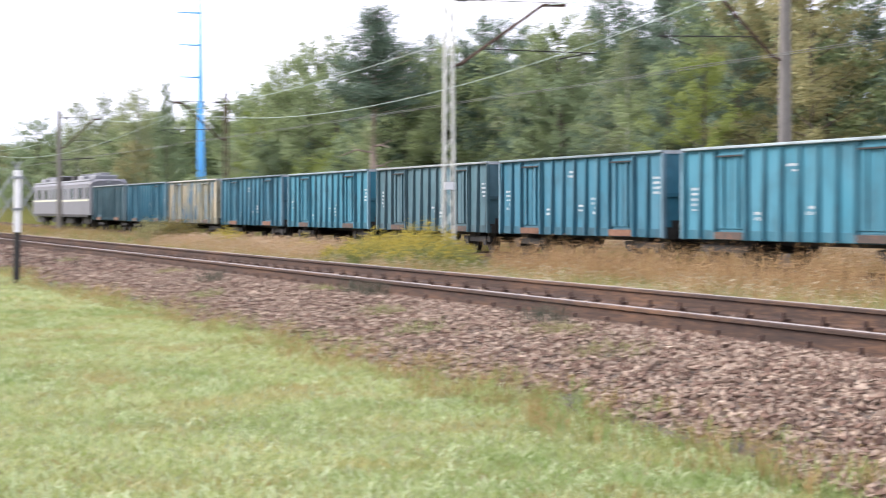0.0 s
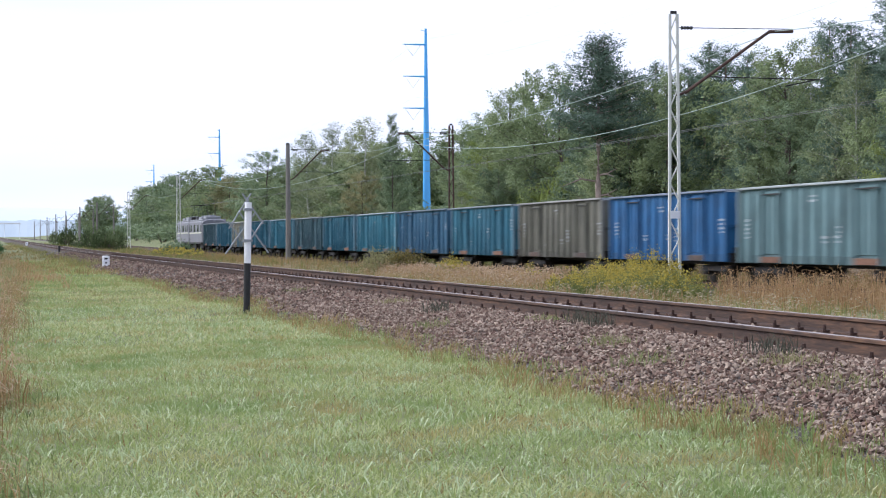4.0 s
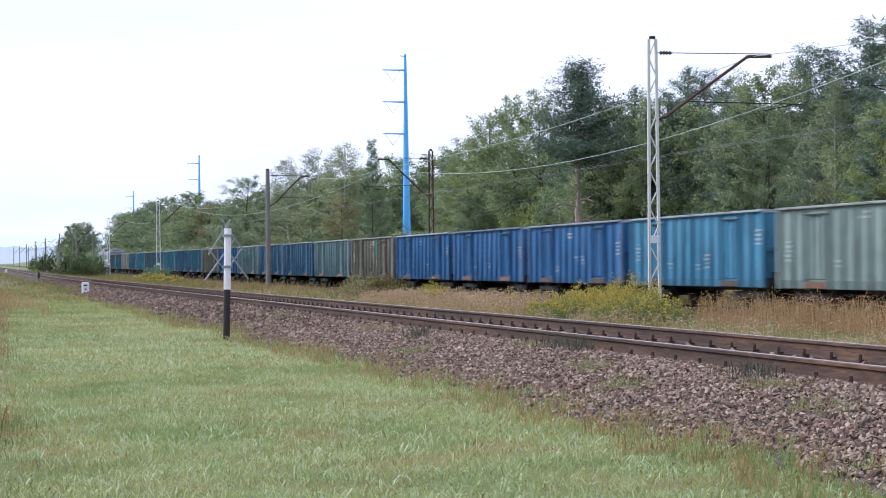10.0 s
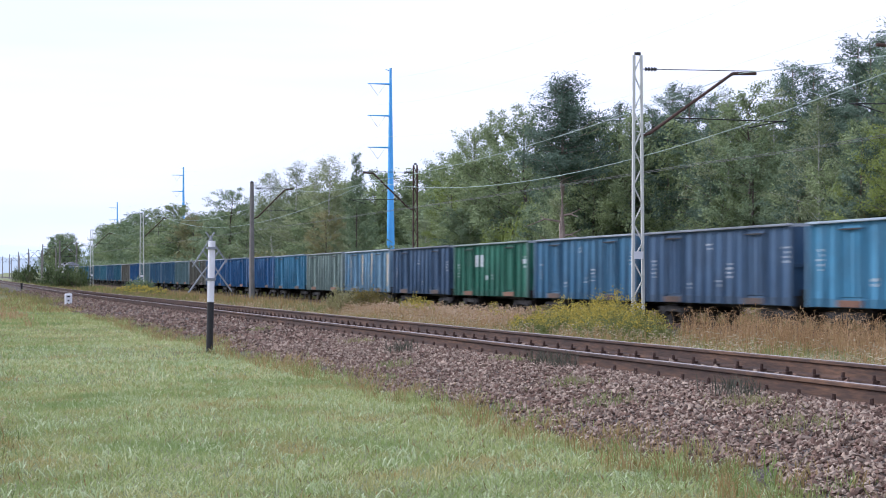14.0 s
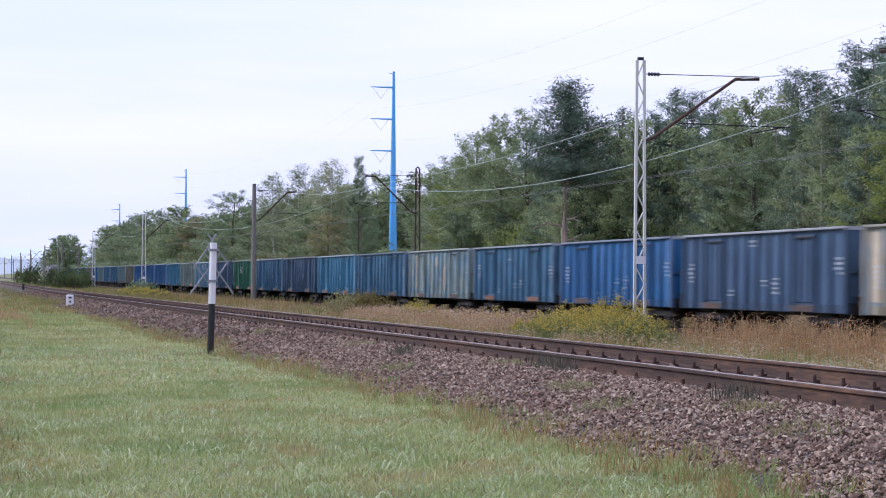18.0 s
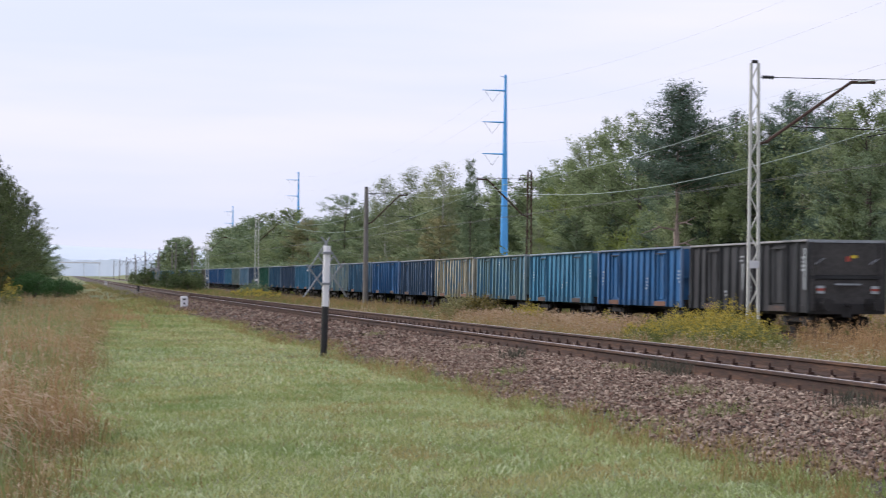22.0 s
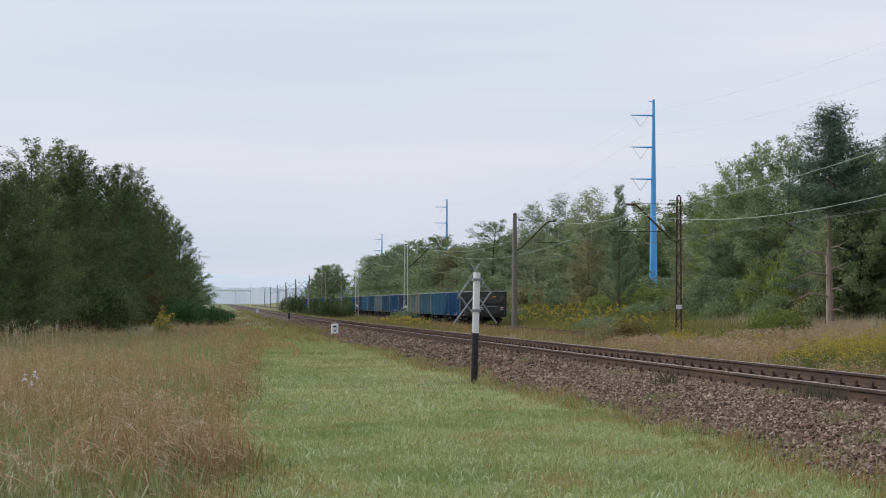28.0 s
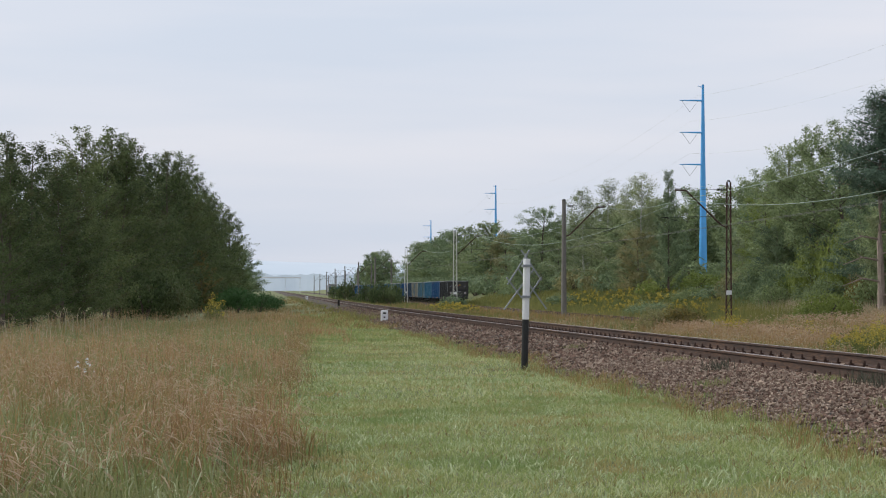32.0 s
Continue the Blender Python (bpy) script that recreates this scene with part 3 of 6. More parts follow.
    for s in (-1, 1):
        bmesh.ops.create_cone(bm, cap_ends=True, segments=24, radius1=0.46, radius2=0.46, depth=0.13, matrix=Matrix.Translation((s * 0.76, 0, 0)) @ q)
        bmesh.ops.create_cone(bm, cap_ends=True, segments=24, radius1=0.49, radius2=0.47, depth=0.03, matrix=Matrix.Translation((s * 0.69, 0, 0)) @ q)
    bmesh.ops.create_cone(bm, cap_ends=True, segments=8, radius1=0.08, radius2=0.08, depth=2.1, matrix=q)
    wheel = bpy.data.meshes.new("wheelset")
    bm.to_mesh(wheel)
    bm.free()
    wheel.materials.append(M_TYRE)
    for y in (-4.5, 4.5):
        g = share("bogie", frame_me, w, Matrix.Translation((0, y, 0)))
        for yy in (-0.9, 0.9):
            share("wheelset", wheel, g, Matrix.Translation((0, yy, 0.47)))
    bm = bmesh.new()
    q = Matrix.Rotation(math.pi / 2, 4, "X")
    bmesh.ops.create_cone(bm, cap_ends=True, segments=14, radius1=0.21, radius2=0.21, depth=0.05, matrix=Matrix.Translation((0, -0.595, 0)) @ q)
    bmesh.ops.create_cone(bm, cap_ends=True, segments=10, radius1=0.08, radius2=0.11, depth=0.56, matrix=Matrix.Translation((0, -0.29, 0)) @ q)
    box(bm, -0.2, 0.2, -0.05, 0.02, -0.2, 0.2)
    buf = bpy.data.meshes.new("buffer")
    bm.to_mesh(buf)
    bm.free()
    buf.materials.append(M_DARKSTEEL)
    for s in (-1, 1):
        share("buffer", buf, w, Matrix.Translation((s * 0.875, Y_A, 1.04)))
        share("buffer", buf, w, Matrix.Translation((s * 0.875, Y_B, 1.04)) @ Matrix.Rotation(math.pi, 4, "Z"))
    for y, o in ((Y_A, -1), (Y_B, 1)):
        for x in (-0.55, 0.55):
            part("end_rib", box(bmesh.new(), x - 0.05, x + 0.05, min(y + 0.03, y - o * 0.05), max(y + 0.03, y - o * 0.05), FLOOR + 0.9, TOP - 0.1), M_PAINT, w)
        part("end_rib", box(bmesh.new(), -hw + 0.12, hw - 0.12, y - 0.05, y + 0.05, FLOOR + 0.86, FLOOR + 0.98, 0.01), M_PAINT, w)
        for x in (-hw + 0.06, hw - 0.06):
            part("corner_post", box(bmesh.new(), x - 0.06, x + 0.06, y - 0.06, y + 0.06, FLOOR - 0.28, TOP - 0.1, 0.015), M_PAINT, w)
    bm = box(bmesh.new(), -hw + 0.1, hw - 0.1, Y_A, Y_A + 0.12, FLOOR - 0.3, FLOOR + 0.03)
    box(bm, -hw + 0.1, hw - 0.1, Y_B - 0.12, Y_B, FLOOR - 0.3, FLOOR + 0.03)
    box(bm, -0.15, 0.15, Y_A, Y_B, FLOOR - 0.4, FLOOR - 0.13)
    part("underframe", bm, M_DARKSTEEL, w)
    return w


BLUE, BRIGHT, DEEP, TEAL, PALE = (0.036, 0.120, 0.205), (0.016, 0.104, 0.255), (0.038, 0.080, 0.145), (0.052, 0.115, 0.140), (0.112, 0.190, 0.200)
OLIVE, TAN, GREEN, COAL, SKY = (0.130, 0.125, 0.095), (0.34, 0.31, 0.22), (0.012, 0.115, 0.070), (0.03, 0.03, 0.032), (0.045, 0.185, 0.30)
SEA, SEALIGHT = (0.028, 0.135, 0.195), (0.034, 0.170, 0.235)
COATS = [
    (TEAL, "dark teal"), (SEA, "teal blue"), (TAN, "ochre and blue"), (SEA, "teal blue"), (SEALIGHT, "light teal blue"), (TEAL, "grey teal"),
    (SEA, "teal blue"), (SEALIGHT, "light teal blue"), (BLUE, "blue"), (SEA, "teal blue"), (OLIVE, "olive grey"), (BRIGHT, "bright blue"),
    (PALE, "faded teal"), (BLUE, "blue"), (BLUE, "blue"), (PALE, "faded teal"), (OLIVE, "brownish olive"), (BRIGHT, "bright blue"),
    (BRIGHT, "bright blue"), (BRIGHT, "bright blue"), (SKY, "light blue"), ((0.17, 0.23, 0.21), "olive teal"), ((0.16, 0.27, 0.36), "blue and cream patched"), (DEEP, "dusky blue"),
    (GREEN, "green"), (BLUE, "blue"), (DEEP, "dusky blue"), (SKY, "light blue"), (BLUE, "blue"), ((0.24, 0.30, 0.28), "faded cream-blue"),
    (BLUE, "blue"), (BRIGHT, "bright blue"), (DEEP, "dusky blue"), (TAN, "cream and grey"), (PALE, "faded teal"), (SKY, "light blue"),
    (BRIGHT, "bright blue"), (COAL, "black"),
]


# older paint and painted panels: place along the side, width, lower and upper edge
PATCHES = {
    2: [(5.8, 0.7, 1.1, 3.0, M_CREAM), (2.25, 0.6, 1.1, 2.9, M_CREAM), (-5.8, 0.7, 1.1, 3.0, M_CREAM), (-0.45, 0.6, 1.5, 2.9, M_CREAM)],
    16: [(-1.35, 0.62, 2.0, 3.05, M_TEALPAINT), (-0.45, 0.6, 2.7, 2.98, M_CREAM), (-0.45, 0.5, 1.7, 2.3, M_CREAM), (5.8, 0.5, 1.7, 2.3, M_CREAM)],
    22: [(4.9, 0.5, 1.2, 2.9, M_CREAM), (1.35, 0.6, 1.15, 2.95, M_CREAM), (-1.35, 0.55, 1.2, 3.0, M_CREAM), (-5.8, 0.65, 1.1, 2.95, M_CREAM)],
    24: [(2.25, 0.7, 2.1, 2.65, M_MARK), (1.35, 0.7, 2.1, 2.65, M_MARK), (0.45, 0.6, 1.5, 1.7, M_MARK), (-5.8, 0.6, 2.2, 2.4, M_MARK)],
    29: [(4.9, 0.6, 1.15, 2.95, M_CREAM), (0.45, 0.5, 2.4, 2.8, M_CREAM), (-1.35, 0.6, 1.15, 2.3, M_CREAM)],
    33: [(5.8, 0.6, 1.1, 3.0, M_CREAM), (2.25, 0.5, 1.2, 2.95, M_CREAM)],
}


def lettering(w, k):
    """Worn lines of painted marks on the side that faces the field."""
    rng = np.random.default_rng(900 + k)
    x = -BOX_W / 2 + 0.112
    spots = [(-5.85, 2.35, 4, 0.5), (0.45, 2.72, 2, 0.6), (-1.35, 1.85, 4, 0.55), (5.75, 2.2, 5, 0.5), (-0.45, 1.6, 2, 0.5), (2.25, 1.45, 2, 0.4)]
    for y, z, lines, wide in spots:
        if rng.uniform() < 0.2:
            continue
        bm = bmesh.new()
        z += rng.normal(0, 0.12)
        for i in range(lines):
            at = y - wide / 2
            size = rng.uniform(0.028, 0.046)
            for _ in range(rng.integers(3, 9)):
                ln = rng.uniform(0.035, 0.085)
                if at + ln > y + wide / 2:
                    break
                box(bm, x - 0.006, x + 0.004, at, at + ln, z - i * 0.14 - size, z - i * 0.14 + size * rng.uniform(0.6, 1.0))
                at += ln + (0.025 if rng.uniform() < 0.75 else 0.09)
        if bm.faces:
            part("lettering", bm, M_MARK, w, "worn white painted marks")
        else:
            bm.free()
    for y, wide, z0, z1, mat in PATCHES.get(k, ()):
        part("paint_patch", box(bmesh.new(), x - 0.004, x + 0.005, y - wide / 2, y + wide / 2, z0, z1), mat, w, "patch of other paint")
    # a rust-stained chute under each door
    for y in (-3.575, 3.575):
        part("drop_step", box(bmesh.new(), -BOX_W / 2 - 0.02, -BOX_W / 2 + 0.02, y - 0.8, y + 0.8, FLOOR - 0.25, FLOOR - 0.06, 0.008), M_FLAP if k % 3 == 0 else M_SOLE, w, "rust-brown hinged flap")


def last_end(w):
    """Tail boards, couplings and marks on the rear of the last wagon."""
    for x in (-0.95, 0.95):
        t = part("tail_plate", box(bmesh.new(), x - 0.13, x + 0.13, Y_A - 0.115, Y_A - 0.09, FLOOR + 0.38, FLOOR + 0.64), M_MARK, w, "white and red tail plate")
        part("tail_mark", box(bmesh.new(), x - 0.13, x + 0.13, Y_A - 0.12, Y_A - 0.112, FLOOR + 0.47, FLOOR + 0.55), M_TAILRED, t)
    part("end_step", box(bmesh.new(), -0.45, 0.45, Y_A - 0.16, Y_A - 0.06, FLOOR + 0.66, FLOOR + 0.72), M_RIM, w)
    part("warning_mark", box(bmesh.new(), -0.02, 0.14, Y_A - 0.01, Y_A + 0.025, FLOOR + 1.45, FLOOR + 1.62), M_TAILRED, w)
    part("warning_mark", box(bmesh.new(), 0.16, 0.36, Y_A - 0.01, Y_A + 0.025, FLOOR + 1.56, FLOOR + 1.66), M_GOLDMARK, w)
    for x in (-0.95, 0.95):
        part("handrail", bar(bmesh.new(), (x - 0.15, Y_A - 0.03, FLOOR + 1.35), (x + 0.15, Y_A - 0.03, FLOOR + 1.55 * 1.0), 0.035, None, 6), M_RIM, w)
    part("stripe", box(bmesh.new(), -BOX_W / 2 - 0.07, -BOX_W / 2 - 0.055, Y_A - 0.055, Y_A + 0.055, FLOOR + 0.5, TOP - 0.3), M_MARK, w, "worn cream corner stripe")
    part("stripe", box(bmesh.new(), -BOX_W / 2 + 0.108, -BOX_W / 2 + 0.118, 0.28, 0.42, FLOOR + 0.45, TOP - 0.75), M_MARK, w, "worn white upright stripe")
    for x in (-1.22, 1.22):
        part("end_brace", box(bmesh.new(), x - 0.09, x + 0.09, Y_A - 0.05, Y_A + 0.03, FLOOR - 0.2, TOP - 0.08, 0.02), M_ENDGREY, w)
    part("end_panel", box(bmesh.new(), -1.1, 1.1, Y_A + 0.012, Y_A + 0.028, FLOOR + 1.0, TOP - 0.12), M_ENDGREY, w, "dull grey end sheet")
    part("end_panel", box(bmesh.new(), -1.1, 1.1, Y_A + 0.012, Y_A + 0.028, FLOOR + 0.05, FLOOR + 0.84), M_ENDGREY, w, "dull grey end sheet")
    bm = bmesh.new()
    bar(bm, (0, Y_A, 1.02), (0, Y_A - 0.4, 0.98), 0.09, None, 8)
    bar(bm, (0, Y_A - 0.36, 1.0), (0, Y_A - 0.38, 0.55), 0.07, None, 8)
    part("coupling", bm, M_DARKSTEEL, w)


M_TAILRED = plain("tail_red", (0.34, 0.07, 0.05), 0.6)
M_ENDGREY = mottled("greasy_end_paint", [(0.3, (0.035, 0.033, 0.032)), (0.7, (0.085, 0.080, 0.075))], 1.4, 0.75, 0, 0.2, 0.004)
M_GOLDMARK = plain("mark_yellow", (0.6, 0.45, 0.04), 0.5)


def build_train():
    first = wagon()
    out = []
    for k, (coat, word) in enumerate(COATS):
        w = first if k == 0 else copy_thing(first, Matrix.Identity(4))
        w["label"] = word + " weathered steel open box wagon rolling on rails"
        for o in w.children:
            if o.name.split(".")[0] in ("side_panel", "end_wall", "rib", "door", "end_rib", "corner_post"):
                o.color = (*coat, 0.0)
        out.append(w)
    for k, w in enumerate(out):
        for o in w.children:
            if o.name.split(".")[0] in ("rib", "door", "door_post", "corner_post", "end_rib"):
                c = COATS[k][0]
                # shade on the flanks of ribs and posts is put into a darker coat
                shade_dim = 0.92 if o.name.startswith("door") and "post" not in o.name else 0.74
                o.color = (*[v * shade_dim for v in c], 0.0)
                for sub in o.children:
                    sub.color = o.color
            # light caught by the end posts is put into a paler corner colour
            if o.name.split(".")[0] == "corner_post" and k % 3 != 2 and k < 37:
                o.color = (*[v * 0.8 + 0.10 for v in COATS[k][0]], 0.0)
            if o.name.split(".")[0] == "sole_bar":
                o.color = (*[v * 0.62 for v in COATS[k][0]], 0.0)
            if o.name.split(".")[0] == "rim":
                grey = (0.42, 0.3, 0.5, 0.2, 0.36)[k % 5]
                o.color = (*[v * 0.4 + grey * 0.5 for v in COATS[k][0]], 0.0)
            if k in (2, 22, 29, 33, 34) and o.name.split(".")[0] in ("side_panel", "rib", "door"):
                o.color[3] = 0.8
        lettering(w, k)
    last_end(out[-1])
    return out


# place of the joint between engine and first wagon along the line
RUN = [(0, 149.0), (4, 232.1), (9, 333.2), (13, 414.0), (19, 535.0), (23, 617.5), (28, 722.0), (32, 805.5)]


def run_at(t):
    for (a, p), (b, q) in zip(RUN, RUN[1:]):
        if t <= b:
            return p + (q - p) * (t - a) / (b - a)


WAGONS = build_train()

M_LOCO = mottled("grey_engine_paint", [(0.3, (0.12, 0.12, 0.135)), (0.7, (0.19, 0.19, 0.205))], 0.8, 0.5, 0, 0.1, 0.003)
M_LOCOROOF = mottled("pale_engine_roof", [(0.3, (0.17, 0.175, 0.19)), (0.7, (0.26, 0.265, 0.275))], 1.2, 0.6, 0, 0.1, 0.003)
M_STRIPE = plain("cream_stripe", (0.55, 0.55, 0.42), 0.5)
m_glass, n_glass, l_glass, M_GLASSNODE = shader("dark_window_glass", 0.08)
M_GLASSNODE.inputs["Base Color"].default_value = (0.015, 0.018, 0.022, 1)
M_GLASS = m_glass
LOCO_L = 14.8


def engine():
    """One section of the double electric engine, its centre at the origin over the rails."""
    e = root("electric_engine", "grey double electric engine with pantographs", "locomotive", "sections of the engine")
    hl, hw = LOCO_L / 2, 1.45
    bm = bmesh.new()
    prof = [(-hw, 1.05), (-hw, 3.38), (-hw + 0.10, 3.55), (-0.8, 3.72), (0.8, 3.72), (hw - 0.10, 3.55), (hw, 3.38), (hw, 1.05)]
    rings = []
    for y, z_in in ((-hl, 0.0), (-hl + 0.25, 0.0), (hl - 0.5, 0.0), (hl, 0.0)):
        k = 0.93 if abs(y) == hl else 1.0
        rings.append([bm.verts.new((x * k, y, z if z < 3.0 else z - (0.12 if abs(y) == hl else 0))) for x, z in prof])
    for a, b in zip(rings, rings[1:]):
        for i in range(len(prof)):
            j = (i + 1) % len(prof)
            bm.faces.new((a[i], a[j], b[j], b[i]))
    bm.faces.new(rings[0])
    bm.faces.new(rings[-1][::-1])
    bmesh.ops.recalc_face_normals(bm, faces=bm.faces)
    part("body", bm, M_LOCO, e)
    for s in (-1, 1):
        part("roof_edge", box(bmesh.new(), s * 1.12 - 0.24, s * 1.12 + 0.24, -hl + 0.3, hl - 0.5, 3.56, 3.72, 0.05), M_LOCOROOF, e, "pale grey roof edge")
    for y, ln in ((-hl + 2.4, 1.3), (0.4, 1.5)):
        part("roof_hood", box(bmesh.new(), -0.85, 0.85, y - ln, y + ln, 3.68, 4.05, 0.08), M_LOCOROOF, e, "pale grey roof hood")
    for s in (-1, 1):
        part("stripe", box(bmesh.new(), s * hw - 0.006, s * hw + 0.006, -hl + 0.3, hl - 0.5, 2.1, 2.22), M_STRIPE, e, "cream line along the side")
        part("skirt", box(bmesh.new(), s * hw - 0.05, s * hw + 0.004, -hl + 0.3, hl - 0.4, 0.9, 1.1), M_DARKSTEEL, e)
        for y in (-6.5, -3.6, -2.6, 0.4, 1.4, 4.2, 6.2):
            wdw = part("window", box(bmesh.new(), s * hw - 0.01, s * hw + 0.01, y - 0.40, y + 0.40, 2.3, 3.1), M_GLASS, e, "dark glass side window")
            for a, b, c, d in ((-0.44, 0.44, 2.25, 2.3), (-0.44, 0.44, 3.1, 3.15)):
                part("window_frame", box(bmesh.new(), s * hw - 0.012, s * hw + 0.014, y + a, y + b, c, d), M_LOCOROOF, wdw)
    for o in (-1, 1):
        for x in (-0.6, 0.6):
            part("windscreen", box(bmesh.new(), x - 0.45, x + 0.45, o * hl - 0.012, o * hl + 0.012, 2.4, 3.15), M_GLASS, e, "dark cab windscreen")
        for x in (-0.875, 0.875):
            bm = bmesh.new()
            bar(bm, (x, o * hl, 1.05), (x, o * (hl + 0.5), 1.05), 0.2, None, 10)
            bar(bm, (x, o * (hl + 0.5), 1.05), (x, o * (hl + 0.56), 1.05), 0.44, None, 14)
            part("buffer", bm, M_DARKSTEEL, e)
    for y in (-4.2, 4.0):
        b = part("bogie", box(bmesh.new(), -0.98, 0.98, y - 0.3, y + 0.3, 0.5, 0.8, 0.03), M_DARKSTEEL, e)
        for s in (-1, 1):
            part("side_frame", box(bmesh.new(), s * 1.05 - 0.08, s * 1.05 + 0.08, y - 1.9, y + 1.9, 0.4, 0.85, 0.03), M_DARKSTEEL, b)
        for yy in (-1.5, 1.5):
            bm = bmesh.new()
            q = Matrix.Rotation(math.pi / 2, 4, "Y")
            for s in (-1, 1):
                bmesh.ops.create_cone(bm, cap_ends=True, segments=24, radius1=0.6, radius2=0.6, depth=0.14, matrix=Matrix.Translation((s * 0.76, y + yy, 0.61)) @ q)
            bmesh.ops.create_cone(bm, cap_ends=True, segments=8, radius1=0.09, radius2=0.09, depth=1.6, matrix=Matrix.Translation((0, y + yy, 0.61)) @ q)
            part("wheelset", bm, M_TYRE, b)
    for y in (-5.4, -3.2, 0.0, 2.5):
        part("roof_box", box(bmesh.new(), -0.4, 0.4, y - 0.35, y + 0.35, 3.68, 4.22, 0.05), M_LOCOROOF, e)
    p = part("pantograph", box(bmesh.new(), -0.8, 0.8, 3.9, 5.3, 3.68, 4.1), M_DARKSTEEL, e, "dark steel pantograph")
    bm = bmesh.new()
    for s in (-1, 1):
        bar(bm, (s * 0.7, 4.0, 4.08), (s * 0.5, 5.5, 4.85), 0.05, None, 6)
        bar(bm, (s * 0.5, 5.5, 4.85), (s * 0.35, 4.5, 5.5), 0.04, None, 6)
    part("pantograph_arm", bm, M_DARKSTEEL, p)
    part("contact_strip", box(bmesh.new(), -0.85, 0.85, 4.35, 4.65, 5.5, 5.56, 0.01), M_DARKSTEEL, p)
    part("headlight", bar(bmesh.new(), (0, -hl + 0.05, 3.55), (0, -hl - 0.05, 3.55), 0.3, None, 12), M_LOCOROOF, e, "round lamp over the windscreen")
    return e


ENGINE_A = engine()
ENGINE_B = copy_thing(ENGINE_A, Matrix.Identity(4))


def motions():
    def along(thing_, back, turned):
        rows = []
        for t in range(0, 33, 2):
            y = run_at(t) - back
            rows.append((float(t), pose(X_TRAIN, y, Z_TRAIN + rise(y), 0, 0, 180 if turned else 0)))
        walk(thing_, rows)
    for k, w in enumerate(WAGONS):
        along(w, PITCH * (k + 0.5), False)
    along(ENGINE_A, -(0.62 + LOCO_L / 2), False)
    along(ENGINE_B, -(0.62 + LOCO_L * 1.5 + 1.1), True)

# ---------------------------------------------------------------- masts, wires, pylons, signs
build_track(X_NEAR, Z_NEAR, "single railway track with rusty rails on pale ballast", 8.0, 130.0)
build_track(X_TRAIN, Z_TRAIN, "electrified railway track sunk in weeds", 40.0, 130.0)


def arm_parts(mast, reach, height, side, knee=0.8, thick=0.1):
    """The sloping pipe arm, its tie and insulators, over the track (side +1: to the right)."""
    bm = bmesh.new()
    tip = Vector((side * reach * knee, 0, height - 0.5))
    bar(bm, (side * 0.1, 0, height - 2.75), (side * 0.45, 0, height - 2.6), 0.09, None, 8)
    bar(bm, (side * 0.4, 0, height - 2.65), tip, thick, None, 8)
    bar(bm, tip, (side * reach, 0, height - 0.48), thick * 1.1, None, 8)
    part("bracket_arm", bm, M_RUST, mast, "rusted pipe arm")
    bm = bmesh.new()
    bar(bm, (side * 0.1, 0, height - 0.42), (side * reach, 0, height - 0.4), 0.03, None, 6)
    part("tie_rod", bm, M_DARKSTEEL, mast)
    bm = bmesh.new()
    bar(bm, (side * reach * 0.26, 0, height - 2.08), (side * reach * 1.26, 0, height - 2.14), thick * 0.36, None, 6)
    bar(bm, (side * reach * 1.2, 0, height - 2.14), (side * reach * 0.93, 0, height - 2.38), thick * 0.36, None, 6)
    part("steady_arm", bm, M_DARKSTEEL, mast)
    bm = bmesh.new()
    for k in range(4):
        bmesh.ops.create_cone(bm, cap_ends=True, segments=8, radius1=0.075, radius2=0.05, depth=0.07, matrix=Matrix.Translation((side * (0.32 + 0.11 * k), 0, height - 0.42)) @ Matrix.Rotation(math.pi / 2, 4, "Y"))
    part("insulator", bm, M_BLACK, mast)


def lattice_mast(x, y, height, side, mat, label, plate=None, wide=0.42, reach=3.3):
    z = land(x, y) - 0.1
    mast = root("catenary_mast", label, "catenary mast", "masts along the electrified line", Matrix.Translation((x, y, z)))
    top = wide * 0.68
    for s in (-1, 1):
        part("mast_leg", bar(bmesh.new(), (s * wide / 2, 0, 0), (s * top / 2, 0, height), 0.09, 0.09), mat, mast)
    n = max(8, int(height / 0.62))
    for k in range(n):
        a, b = k / n, (k + 1) / n
        s = 1 if k % 2 else -1
        wa, wb = wide + (top - wide) * a, wide + (top - wide) * b
        part("lacing_bar", bar(bmesh.new(), (s * wa / 2, 0, a * height), (-s * wb / 2, 0, b * height), 0.05, 0.035), mat, mast)
    part("mast_cap", box(bmesh.new(), -top / 2 + 0.03, top / 2 - 0.03, -0.05, 0.05, height, height + 0.1), M_DARKSTEEL, mast)
    part("base", box(bmesh.new(), -0.4, 0.4, -0.4, 0.4, -0.5, 0.12, 0.03), M_WOODPOLE, mast)
    arm_parts(mast, reach, height - 0.05, side, 0.8, 0.11 if mat == M_MASTWHITE else 0.1)
    if plate:
        part("number_plate", box(bmesh.new(), -0.17, 0.17, -0.09, -0.07, plate - 0.13, plate + 0.13), M_WHITE, mast, "small white plate with worn marks")
    return mast


def pole_mast(x, y, height, side, label):
    z = land(x, y) - 0.1
    mast = root("catenary_mast", label, "catenary mast", "masts along the electrified line", Matrix.Translation((x, y, z)))
    part("pole", bar(bmesh.new(), (0, 0, 0), (0, 0, height), 0.44, 0.30, 12), M_WOODPOLE, mast)
    part("mast_cap", bar(bmesh.new(), (0, 0, height), (0, 0, height + 0.1), 0.34, 0.2, 12), M_DARKSTEEL, mast)
    arm_parts(mast, 3.2, height, side)
    return mast


